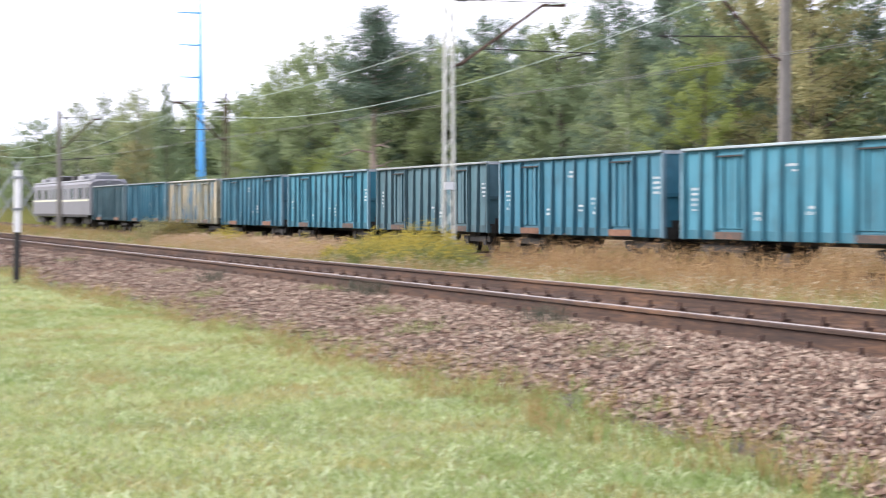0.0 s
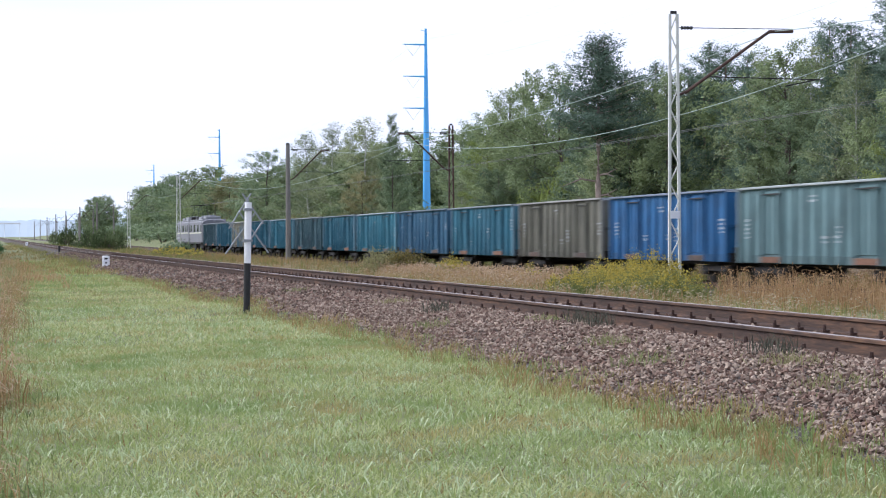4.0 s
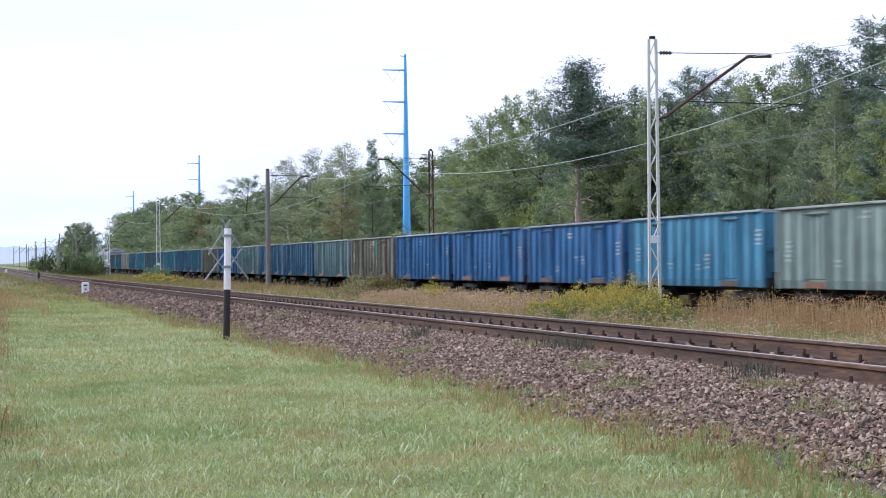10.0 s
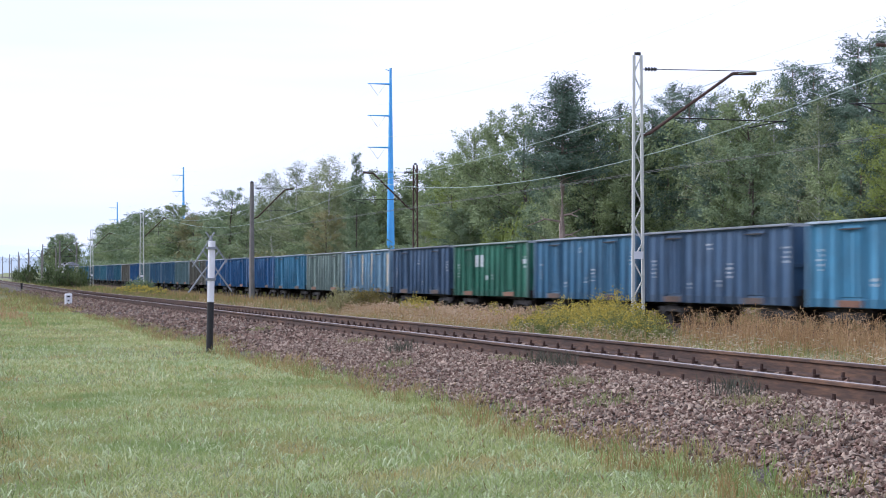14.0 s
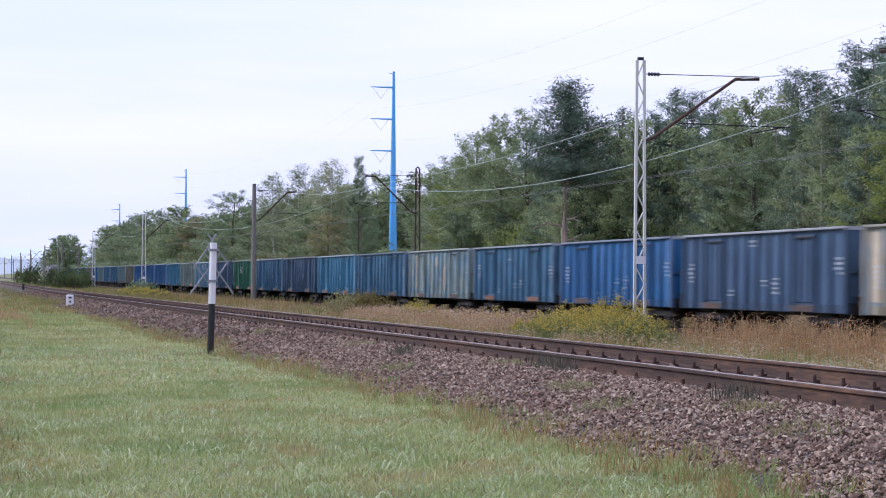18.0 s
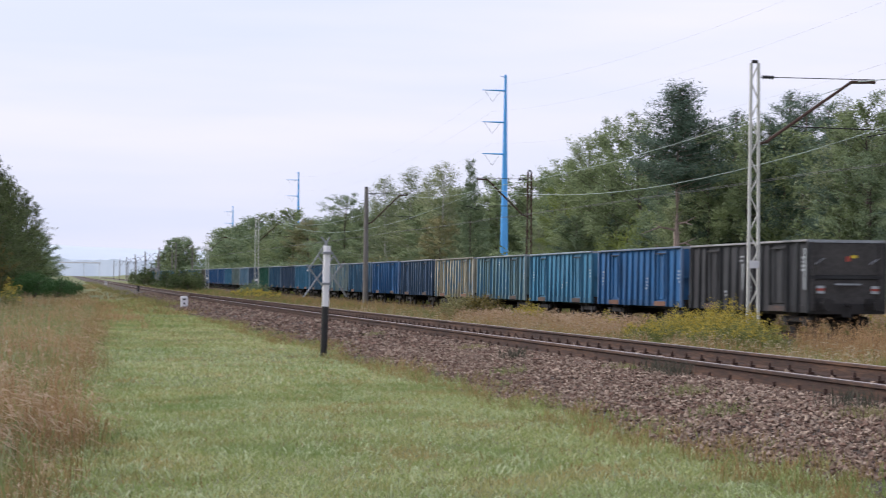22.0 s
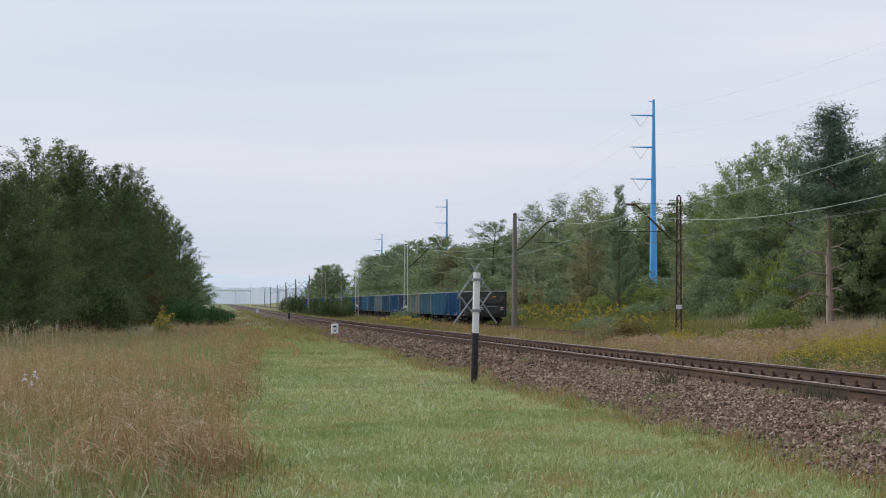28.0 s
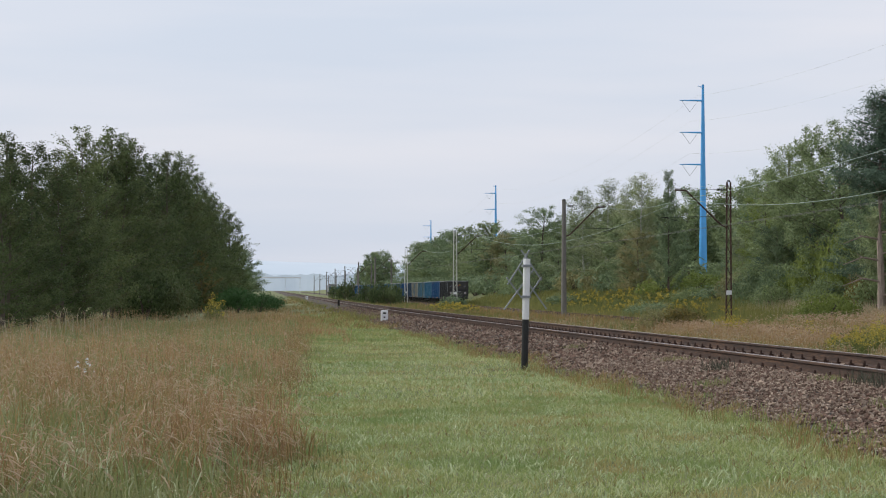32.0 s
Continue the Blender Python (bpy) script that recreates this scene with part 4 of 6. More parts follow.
XL, XR = 22.6, 28.3
lattice_mast(22.98, 66.2, 9.62, 1, M_MASTWHITE, "white-painted steel lattice catenary mast in goldenrod", 2.75, 0.38, 4.35)
pole_mast(XL - 0.2, 153.5, 9.2, 1, "brown weathered concrete catenary pole")
lattice_mast(XL, 246.0, 9.5, 1, M_MASTWHITE, "white lattice catenary mast with a white foot plate", 2.0, 0.5)
lattice_mast(XL, 334.0, 9.3, 1, M_MASTWHITE, "white rust-streaked lattice catenary mast", 2.0, 0.5)
pole_mast(XL, 431.0, 9.3, 1, "weathered concrete catenary pole")
for y in (510, 601, 689, 789, 890, 1000):
    pole_mast(XL, y, 9.3, 1, "distant dark catenary pole")
    pole_mast(XR, y - 42, 9.3, -1, "distant dark catenary pole")
lattice_mast(XR - 0.4, 121.9, 8.95, -1, M_RUST, "rusty brown lattice catenary mast with a white plate", 2.2, 0.32)
pole_mast(XR, 52.1, 9.0, -1, "pale concrete catenary pole")


def wire(name, pts, r, mat, label, category="wire"):
    bm = tube(bmesh.new(), pts, [r] * len(pts), 4)
    me = bpy.data.meshes.new(name)
    bm.to_mesh(me)
    bm.free()
    return thing(name, me, mat, label, category)


def sag(a, b, dip, n=14):
    a, b = Vector(a), Vector(b)
    return [tuple(a.lerp(b, k / n) - Vector((0, 0, dip * 4 * (k / n) * (1 - k / n)))) for k in range(n + 1)]


def build_wires():
    """Carrier cables hang from arm to arm, the two tensioning lengths side by side; contact wires run straight below."""
    xt = X_TRAIN
    a53, a66, a122, a153 = (xt + 0.2, 52.1, 7.0), (xt + 1.2, 66.2, 8.3), (xt - 0.4, 121.9, 7.15), (xt + 0.1, 153.5, 8.0)
    a229, a305, a372, a440 = (xt, 246, 8.6), (xt, 334, 8.95), (xt, 431, 9.3), (xt, 510, 9.6)
    carrier = "sagging greenish copper carrier cable"
    for p, q, dip in ((a53, a122, 1.5), (a66, a122, 0.5), (a122, a153, 0.35), (a122, a229, 1.9), (a153, a229, 1.1), (a229, a305, 1.2), (a305, a372, 1.1), (a372, a440, 1.0), ((xt, -30, 7.8), a53, 1.4), ((xt + 1.0, -20, 7.8), a66, 1.2)):
        wire("carrier_wire", sag(p, q, dip, 18), 0.014, M_WIRE, carrier)
    stops = [-30, 52.1, 66.2, 121.9, 153.5, 246, 334, 431, 510]
    for a, b in zip(stops, stops[1:]):
        for dx in (-0.15, 0.2):
            wire("contact_wire", sag((xt + dx, a, 5.15 + rise(a)), (xt + dx, b, 5.15 + rise(b)), 0.04, 6), 0.0085, M_WIREOLD, "thin dark contact wire over the track")


build_wires()


def pylon(x, y, height):
    z = land(x, y)
    p = root("power_pylon", "tall sky-blue tubular steel power pylon", "power pylon", "pylons of the power line", Matrix.Translation((x, y, z)))
    part("shaft", bar(bmesh.new(), (0, 0, -0.5), (0, 0, height), 1.55, 0.42, 16), M_PYLON, p)
    for h in (2.8, 8.35, 13.9):
        part("crossarm", bar(bmesh.new(), (0, 0, height - h), (-4.1, 0, height - h + 0.03), 0.34, 0.14, 8), M_PYLON, p)
        for x in (-3.7, -0.9):
            part("insulator_string", bar(bmesh.new(), (x, 0, height - h - 0.05), (-2.3, 0, height - h - 2.0), 0.055, None, 6), M_GREY, p)
    part("earth_peak", bar(bmesh.new(), (0, 0, height - 0.5), (-0.9, 0, height - 0.25), 0.15, 0.1, 6), M_PYLON, p)
    return p


pylon(75.0, 347.0, 35.2)
pylon(78.6, 701.0, 35.7)
pylon(80.0, 1000.0, 33.7)
for h, dx in ((4.8, -2.3), (10.35, -2.3), (15.9, -2.3), (0.3, -0.9)):
    zs = [(72.0, 60.0, 36.1), (75.0, 347.0, 36.4), (78.6, 701.0, 38.8), (80.0, 1000.0, 38.0)]
    for (xa, ya, za), (xb, yb, zb) in zip(zs, zs[1:]):
        wire("power_line", sag((xa + dx, ya, za - h), (xb + dx, yb, zb - h), 5.0, 20), 0.009, M_MASTWHITE, "thin grey overhead power line")


def build_post():
    z = land(3.96, 31.7)
    p = root("crossing_post", "black and white crossing post with a grey cross behind", "sign post", "", Matrix.Translation((3.96, 31.7, z)) @ pose(0, 0, 0, 0, 1.2, 0) @ Matrix.Scale(0.934, 4))
    part("post_foot", bar(bmesh.new(), (0, 0, -0.4), (0, 0, 0.84), 0.115, 0.115, 14), M_BLACK, p, "black-painted lower half")
    part("post_head", bar(bmesh.new(), (0, 0, 0.84), (0, 0, 1.86), 0.118, 0.118, 14), M_WHITE, p, "white-painted upper half")
    for h in (1.22, 1.74):
        part("clamp", box(bmesh.new(), -0.075, 0.075, -0.075, 0.12, h - 0.02, h + 0.02), M_GREY, p)
    for x0, z0, x1, z1, back in ((-0.36, 0.99, 0.14, 1.70, 0.10), (0.37, 1.02, -0.135, 1.70, 0.125), (-0.30, 1.42, 0.06, 2.01, 0.15), (0.28, 1.51, -0.08, 2.01, 0.175), (-0.314, 1.54, -0.04, 1.19, 0.20), (0.28, 1.556, 0.058, 1.21, 0.20)):
        part("cross_board", bar(bmesh.new(), (x0, back, z0), (x1, back, z1), 0.06, 0.02), M_GREY, p, "grey back of a crossed warning board")
    bm = bar(bmesh.new(), (0, 0.085, 1.1), (0, 0.085, 1.95), 0.04, 0.04, 8)
    part("stay", bm, M_GREY, p)


build_post()


def marker(name, x, y, wide, high, mat, label, marks):
    z = land(x, y)
    m = root(name, label, "marker stone", "markers beside the track", Matrix.Translation((x, y, z)))
    bm = bmesh.new()
    box(bm, -wide / 2, wide / 2, -wide * 0.3, wide * 0.3, -0.2, high, wide * 0.12)
    part("stone", bm, mat, m)
    for k in range(marks):
        w = wide * (0.22 - 0.1 * k)
        part("painted_mark", box(bmesh.new(), -w, w, -wide * 0.3 - 0.004, -wide * 0.3 + 0.002, high * (0.72 - 0.3 * k), high * (0.84 - 0.3 * k)), M_BLACK, m)


marker("kilometre_stone", 4.75, 84.0, 0.30, 0.56, M_WHITE, "white kilometre stone with black marks by the track", 2)
marker("kilometre_stone", 5.2, 275.0, 0.32, 0.6, M_WHITE, "small white marker stone by the track", 1)
marker("track_post", 5.5, 160.0, 0.16, 0.75, M_BLACK, "short dark post beside the track", 0)


def far_bridge():
    b = root("road_bridge", "distant pale road bridge over the railway", "bridge")
    part("deck", box(bmesh.new(), -9, 21, 1300, 1310, 12.8, 13.5), M_WHITE, b)
    for x in (-8.5, 11.0, 20.5):
        part("pier", box(bmesh.new(), x - 0.1, x + 0.1, 1303, 1307, 2, 12.8), M_WHITE, b)


far_bridge()

# ---------------------------------------------------------------- trees
def leaf_quads(rng, centres, size, per, flat=0.6, spread_r=0.6, tall=0.7):
    """Single pointed leaves or sprays of needles, strewn round the centres."""
    c = np.repeat(np.asarray(centres), per, axis=0)
    n = len(c)
    c = c + rng.normal(0, spread_r / 2, (n, 3)) * (1, 1, tall)
    u = rng.normal(0, 1, (n, 3))
    u /= np.linalg.norm(u, axis=1)[:, None]
    v = rng.normal(0, 1, (n, 3))
    v -= u * (u * v).sum(1)[:, None]
    v /= np.linalg.norm(v, axis=1)[:, None]
    s = size * rng.uniform(0.7, 1.6, (n, 1))
    return np.stack([c - u * s - v * s * flat, c + u * s, c - u * s * 0.3 + v * s * flat * 1.3], 1)


def crown_mesh(rng, lobes, leaf, per, narrow=0.55):
    """Small leaves that lie loosely over the lobes (x, y, z, rx, ry, rz) of a bush."""
    lobes = np.asarray(lobes, dtype=float)
    n = len(lobes)
    skin = (lobes[:, 3] * lobes[:, 5]) / (lobes[:, 3] * lobes[:, 5]).mean()
    k = np.repeat(np.arange(n), np.maximum(6, (per * skin).astype(int)))
    d = rng.normal(0, 1, (len(k), 3))
    d /= np.linalg.norm(d, axis=1)[:, None]
    c = lobes[k, :3] + d * lobes[k, 3:] * np.abs(rng.normal(0.72, 0.34, (len(k), 1)))
    return fast_mesh("crown", leaves_at(rng, c, d, leaf, narrow), 3)


def leaves_at(rng, c, out, leaf, narrow, loose=0.6, along=None):
    """One pointed leaf at each place, roughly facing outwards and up, or lying along a twig."""
    face = out + rng.normal(0, loose, out.shape) + (0, 0, 0.35)
    face /= np.linalg.norm(face, axis=1)[:, None]
    u = rng.normal(0, 1, out.shape) if along is None else along + rng.normal(0, 0.45, out.shape)
    u -= face * (u * face).sum(1)[:, None]
    u /= np.linalg.norm(u, axis=1)[:, None]
    v = np.cross(face, u)
    s = leaf * rng.uniform(0.6, 1.4, (len(c), 1))
    return np.stack([c - u * s - v * s * narrow, c + u * s, c - u * s * 0.3 + v * s * narrow * 1.3], 1)


def grow(rng, h, habit, fine):
    """A trunk with limbs and branches, and the leaves along the twigs; gives the bmesh of the wood and the mesh of the crown."""
    limbs, low, subs, knots, per, leaf, narrow = (habit[k] for k in ("limbs", "low", "subs", "knots", "per", "leaf", "narrow"))
    if not fine:
        limbs, subs, per, leaf = int(limbs * 0.8), max(4, subs - 1), max(6, int(per * 0.6)), leaf * 1.85
    puff = habit["puff"] * (1.0 if fine else 1.6)
    bm = bmesh.new()
    lean = rng.normal(0, habit["lean"], 2)
    r0 = habit["girth"]
    axis = lambda t: np.array((lean[0] * h * t * t, lean[1] * h * t * t, h * habit.get("stem", 0.95) * t))
    tube(bm, [axis(k / 6) - (0, 0, 0.4 if k == 0 else 0) + rng.normal(0, 0.03, 3) * (1, 1, 0) for k in range(7)], [max(0.015, r0 * (1 - 0.88 * k / 6) * (1.25 if k == 0 else 1)) for k in range(7)], 7)
    spots, ways = [], []
    usual = sum(habit["reach"](low + (1 - low) * k / 20) for k in range(20)) / 20
    for i in range(limbs):
        t = low + (1.0 - low) * ((i + rng.uniform(0, 1)) / limbs) ** habit.get("crowd", 1.0)
        az = i * 2.4 + rng.normal(0, 0.45)
        e = habit["rise"][0] + (habit["rise"][1] - habit["rise"][0]) * t + rng.normal(0, 0.13)
        ln = habit["reach"](t) * rng.uniform(0.7, 1.15)
        d = np.array((math.cos(az) * math.cos(e), math.sin(az) * math.cos(e), math.sin(e)))
        p = axis(min(t, 0.99))
        bend = habit["bend"]
        at = lambda s: p + d * (s * ln) + np.array((0, 0, bend * ln * s * s))
        if i % 2 == 0 or fine:
            tube(bm, [at(0), at(0.5), at(0.95)], [r0 * 0.3 * (1 - t * 0.7), r0 * 0.18 * (1 - t * 0.7), 0.008], 4)
        count = max(2, round(subs * ln / usual))
        for j in range(count):
            s = habit.get("inner", 0.2) + (1 - habit.get("inner", 0.2)) * (j + rng.uniform(0, 1)) / count
            q = d + rng.normal(0, habit["fan"], 3) + (0, 0, habit["lift"])
            q /= np.linalg.norm(q)
            sl = max(0.22, ln * habit["twig"] * (1.2 - 0.6 * s) * rng.uniform(0.6, 1.15))
            base = at(s)
            f = (np.arange(knots) + rng.uniform(0.1, 0.9, knots)) / knots
            pts = base + q * (f * sl)[:, None] + np.array((0, 0, habit["droop"])) * (f * f * sl)[:, None]
            spots.append(pts)
            ways.append(np.repeat(q[None], knots, 0))
    spots, ways = np.concatenate(spots), np.concatenate(ways)
    keep = spots[:, 2] > 0.15
    spots, ways = np.repeat(spots[keep], per, 0), np.repeat(ways[keep], per, 0)
    c = spots + rng.normal(0, puff, spots.shape) * (1, 1, habit.get("flat", 0.8))
    out = c - (axis(0.5) + (0, 0, -0.5)) * (1, 1, 0) - np.stack([np.zeros(len(c)), np.zeros(len(c)), c[:, 2] * 0.9 + 0.3], 1)
    out /= np.linalg.norm(out, axis=1)[:, None] + 1e-6
    crown = fast_mesh("crown", leaves_at(rng, c, out, leaf, narrow, 0.7, ways if habit.get("needles") else None), 3)
    return bm, crown


def dome(wide, peak, top=0.5):
    """Reach of the limbs up the trunk: widest at the peak, drawn in to the top."""
    return lambda t: wide * (top * (1 - t) + (1 - top) * max(0.0, 1 - ((t - peak) / (1.03 - peak if t > peak else peak + 0.45)) ** 2) ** 0.7) + 0.28


HABITS = {
    "pine": dict(limbs=56, low=0.12, subs=8, knots=3, per=22, leaf=0.082, narrow=0.22, lean=0.008, girth=0.15, rise=(-0.1, 0.55), reach=dome(2.8, 0.15, 0.75), bend=0.08, fan=0.42, lift=0.2, twig=0.34, droop=0.12, puff=0.15, flat=0.65, inner=0.1, needles=True, stem=0.98),
    "bare": dict(limbs=72, low=0.52, subs=8, knots=3, per=15, leaf=0.085, narrow=0.22, lean=0.004, girth=0.165, rise=(-0.25, 0.55), reach=dome(3.7, 0.36, 0.8), bend=0.08, fan=0.42, lift=0.2, twig=0.36, droop=0.12, puff=0.16, flat=0.65, inner=0.04, needles=True, stem=0.98),
    "birch": dict(limbs=46, low=0.10, subs=7, knots=4, per=11, leaf=0.048, narrow=0.62, lean=0.02, girth=0.085, rise=(0.5, 1.05), reach=dome(2.5, 0.3, 0.5), bend=-0.05, fan=0.5, lift=-0.05, twig=0.40, droop=-0.28, puff=0.14, stem=0.94),
    "poplar": dict(limbs=48, low=0.03, subs=9, knots=3, per=15, leaf=0.05, narrow=0.6, lean=0.015, girth=0.10, rise=(0.3, 1.05), reach=dome(2.7, 0.3, 0.4), bend=0.12, fan=0.5, lift=0.25, twig=0.44, droop=0.0, puff=0.095, stem=0.93),
    "oak": dict(limbs=46, low=0.06, subs=8, knots=4, per=16, leaf=0.055, narrow=0.6, lean=0.012, girth=0.15, rise=(0.05, 0.85), reach=dome(3.1, 0.4, 0.3), bend=0.10, fan=0.62, lift=0.28, twig=0.42, droop=-0.02, puff=0.125, stem=0.93),
    "alder": dict(limbs=46, low=0.05, subs=8, knots=4, per=16, leaf=0.055, narrow=0.62, lean=0.012, girth=0.14, rise=(0.0, 0.8), reach=dome(3.2, 0.42, 0.2), bend=0.06, fan=0.62, lift=0.26, twig=0.42, droop=-0.04, puff=0.13, stem=0.93),
}
HABITS["spire"] = dict(HABITS["poplar"], limbs=60, rise=(0.5, 0.9), reach=dome(2.2, 0.05, 0.95), fan=0.4)
HABITS["lime"], HABITS["ash"], HABITS["sallow"], HABITS["aspen"] = HABITS["alder"], HABITS["oak"], HABITS["poplar"], HABITS["poplar"]
LOOKS = {
    "pine": ("tall scots pine with a dark ragged crown", "pine tree"),
    "bare": ("scots pine with a bare pale lower trunk and dead branches", "pine tree"),
    "birch": ("slender birch with thin airy foliage", "birch tree"),
    "poplar": ("dense leafy tree with upright branches, shade put into its dark leaf colour", "tree"),
    "spire": ("tall pointed green tree", "tree"),
    "aspen": ("dense green leafy tree with upright branches", "tree"),
    "sallow": ("leafy tree with yellow-brown foliage", "tree"),
    "oak": ("broad leafy tree with an uneven green crown", "tree"),
    "alder": ("dark green leafy tree with a dense crown", "tree"),
    "lime": ("bright green tree with fresh leaves", "tree"),
    "ash": ("leafy tree turning yellow-brown", "tree"),
}


def make_tree(kind, seed, fine):
    """One kind of tree 10 m high at the origin, in two parts."""
    rng = np.random.default_rng(seed)
    bm, crown = grow(rng, 10.0, HABITS[kind], fine)
    if kind == "bare":
        for k in range(11):
            z, a, ln = 0.9 + 0.31 * k, 2.1 * k + 0.4, 0.7 + 0.5 * (k % 3)
            q = Vector((math.cos(a) * ln, math.sin(a) * ln, z - 0.12 * ln))
            tube(bm, [(0, 0, z), (q.x * 0.5, q.y * 0.5, z + 0.08 * ln), q], [0.06, 0.04, 0.012], 5)
            tube(bm, [(q.x * 0.5, q.y * 0.5, z + 0.08 * ln), (q.x * 0.8, q.y * 0.8 + 0.3, z + 0.3)], [0.03, 0.01], 4)
    trunk = bpy.data.meshes.new("trunk")
    bm.to_mesh(trunk)
    bm.free()
    trunk.materials.append({"pine": M_PINEBARK, "bare": M_SNAGBARK, "birch": M_BIRCHBARK}.get(kind, M_BARK))
    crown.materials.append({"pine": M_NEEDLE, "bare": M_NEEDLE, "birch": M_LEAFPALE, "poplar": M_LEAFSHADED, "aspen": M_LEAFASPEN, "spire": M_LEAFDARK, "sallow": M_LEAFWARM, "oak": M_LEAF, "alder": M_LEAFDARK, "lime": M_LEAFBRIGHT, "ash": M_LEAFAUTUMN}[kind])
    return trunk, crown, *LOOKS[kind]


TREES = {}
for i, (kind, count) in enumerate((("pine", 4), ("birch", 3), ("poplar", 3), ("oak", 4), ("alder", 3), ("lime", 2), ("ash", 2), ("bare", 1), ("sallow", 1), ("aspen", 2), ("spire", 1))):
    TREES[kind] = [make_tree(kind, 100 + i * 10 + k, True) for k in range(count)]
    TREES[kind + "_far"] = [make_tree(kind, 200 + i * 10 + k, False) for k in range(count)]

NAMES = {"pine": "pine_tree", "bare": "pine_tree", "birch": "birch_tree"}
tree_rng = np.random.default_rng(5)


def plant(kind, x, y, h, broad=1.0, group="trees of the wood", fine=False, clear=True):
    # the wood ends where the line bends away
    if clear and x > 0 and y > 300 and x < 0.0715 * y:
        return None
    # the power line's clearing stays open in front of its pylon
    if clear and 60 < y < 344 and abs(x - 0.2161 * y) < 0.006 * y + 0.23 * h * broad:
        return None
    # the lone pine stands free at the foot of its trunk
    if kind != "bare" and 112 < y < 127 and x < 43.5:
        return None
    stock = TREES[kind if fine else kind + "_far"]
    tm, crown, label, cat = stock[tree_rng.integers(len(stock))]
    s = h / 10.0
    m = Matrix.LocRotScale((x, y, land(x, y)), Euler((0, 0, tree_rng.uniform(0, 6.28))), (s * broad, s * broad, s))
    t = root(NAMES.get(kind, "leafy_tree"), label, cat, group)
    t.matrix_world = m
    share("trunk", tm, t, Matrix.Identity(4))
    share("crown", crown, t, Matrix.Identity(4))
    return t


def fill(kinds, x0, x1, y0, y1, n, h0, h1, broad=1.1, fine=False):
    for _ in range(n):
        x, y = tree_rng.uniform(x0, x1), tree_rng.uniform(y0, y1)
        plant(kinds[tree_rng.integers(len(kinds))], x, y, tree_rng.uniform(h0, h1), broad, fine=fine)


def plant_top(kind, x, y, top, broad=1.0):
    """A tree whose tip reaches the given height above the level of the lawn."""
    return plant(kind, x, y, top - land(x, y), broad, fine=y < 300)


# front of the wood, far part, then near part
FAR_EDGE = [("alder", 38, 554, 10.1), ("alder", 40, 521, 14.9), ("oak", 40, 471, 14.9), ("alder", 40, 430, 15.1), ("oak", 40, 398, 15.2), ("oak", 40, 365, 14.8), ("ash", 39, 333, 11.8), ("alder", 38, 301, 10.0), ("alder", 38, 282, 13.8), ("oak", 40, 279, 10.2), ("birch", 41, 263, 15.6), ("birch", 41, 245, 15.6), ("birch", 42, 239, 14.7), ("birch", 41, 222, 15.1), ("oak", 38.5, 193, 10.5), ("alder", 79, 372, 21.5), ("oak", 85, 372, 22), ("oak", 73, 380, 20), ("alder", 92, 376, 23), ("oak", 66, 372, 18.5), ("oak", 99, 380, 24), ("oak", 52, 208, 15.0)]
NEAR_EDGE = [("lime", 44, 177, 10.3), ("oak", 42, 161.5, 13.7), ("oak", 43, 157.6, 14.6), ("oak", 43, 150, 14.4), ("bare", 38, 124, 14.1), ("pine", 42.5, 132.5, 12.6), ("alder", 41.0, 134, 10.5), ("oak", 42, 130, 12.0), ("pine", 46, 137, 13.6), ("oak", 44, 128, 12.2), ("pine", 46, 129.4, 12.8), ("pine", 48, 131.6, 14.5), ("pine", 48, 127.6, 13.9), ("pine", 46, 119, 12.6), ("birch", 43, 108, 12.1), ("oak", 43, 105, 11.9), ("birch", 46, 109, 12.6), ("pine", 48, 111, 13.8), ("pine", 48, 108, 13.3), ("birch", 41, 91.5, 10.3), ("pine", 47, 100.4, 14.0), ("pine", 47, 97.7, 13.7), ("pine", 45, 91, 13.6), ("oak", 44, 86, 13.0), ("lime", 38, 77, 7.7), ("ash", 44, 82.4, 12.8), ("ash", 42, 75, 12.0)]
LEFT_EDGE = [("poplar", -7.8, 60.7, 6.2), ("poplar", -7.7, 66.6, 6.4), ("poplar", -7.6, 73, 6.6), ("aspen", -7.4, 80.4, 8.0), ("aspen", -7.2, 95, 9.2), ("poplar", -6.9, 107, 9.4), ("aspen", -6.5, 121, 10.1), ("aspen", -6.1, 137, 11.1), ("poplar", -5.6, 159, 11.0), ("aspen", -4.9, 187.5, 10.4), ("aspen", -4.3, 226, 10.7), ("alder", -4.0, 329, 8.8), ("poplar", -7.6, 52.3, 5.3), ("poplar", -7.6, 45.5, 4.9), ("sallow", -4.7, 118, 5.0), ("sallow", -4.3, 131, 4.3), ("aspen", -6.4, 114, 7.4), ("aspen", -5.0, 150, 7.0), ("poplar", -7.0, 88, 7.2), ("poplar", -7.3, 101, 8.0), ("aspen", -5.3, 172, 10.3), ("poplar", -5.8, 146, 10.4), ("poplar", -7.0, 70, 5.6), ("poplar", -7.1, 77, 6.4), ("poplar", -7.2, 56, 4.9), ("poplar", -4.6, 205, 10.3), ("aspen", -6.9, 136, 11.0), ("poplar", -6.4, 127, 10.5), ("aspen", -7.6, 104, 9.6)]
for spec in FAR_EDGE:
    plant_top(*spec, 1.5)
for spec in NEAR_EDGE:
    plant_top(*spec, 1.12)
for spec in LEFT_EDGE:
    plant_top(*spec[:3], spec[3] * 0.98, 1.25)
plant("spire", 39.9, 201, 13.4, 0.85, fine=True, clear=False)
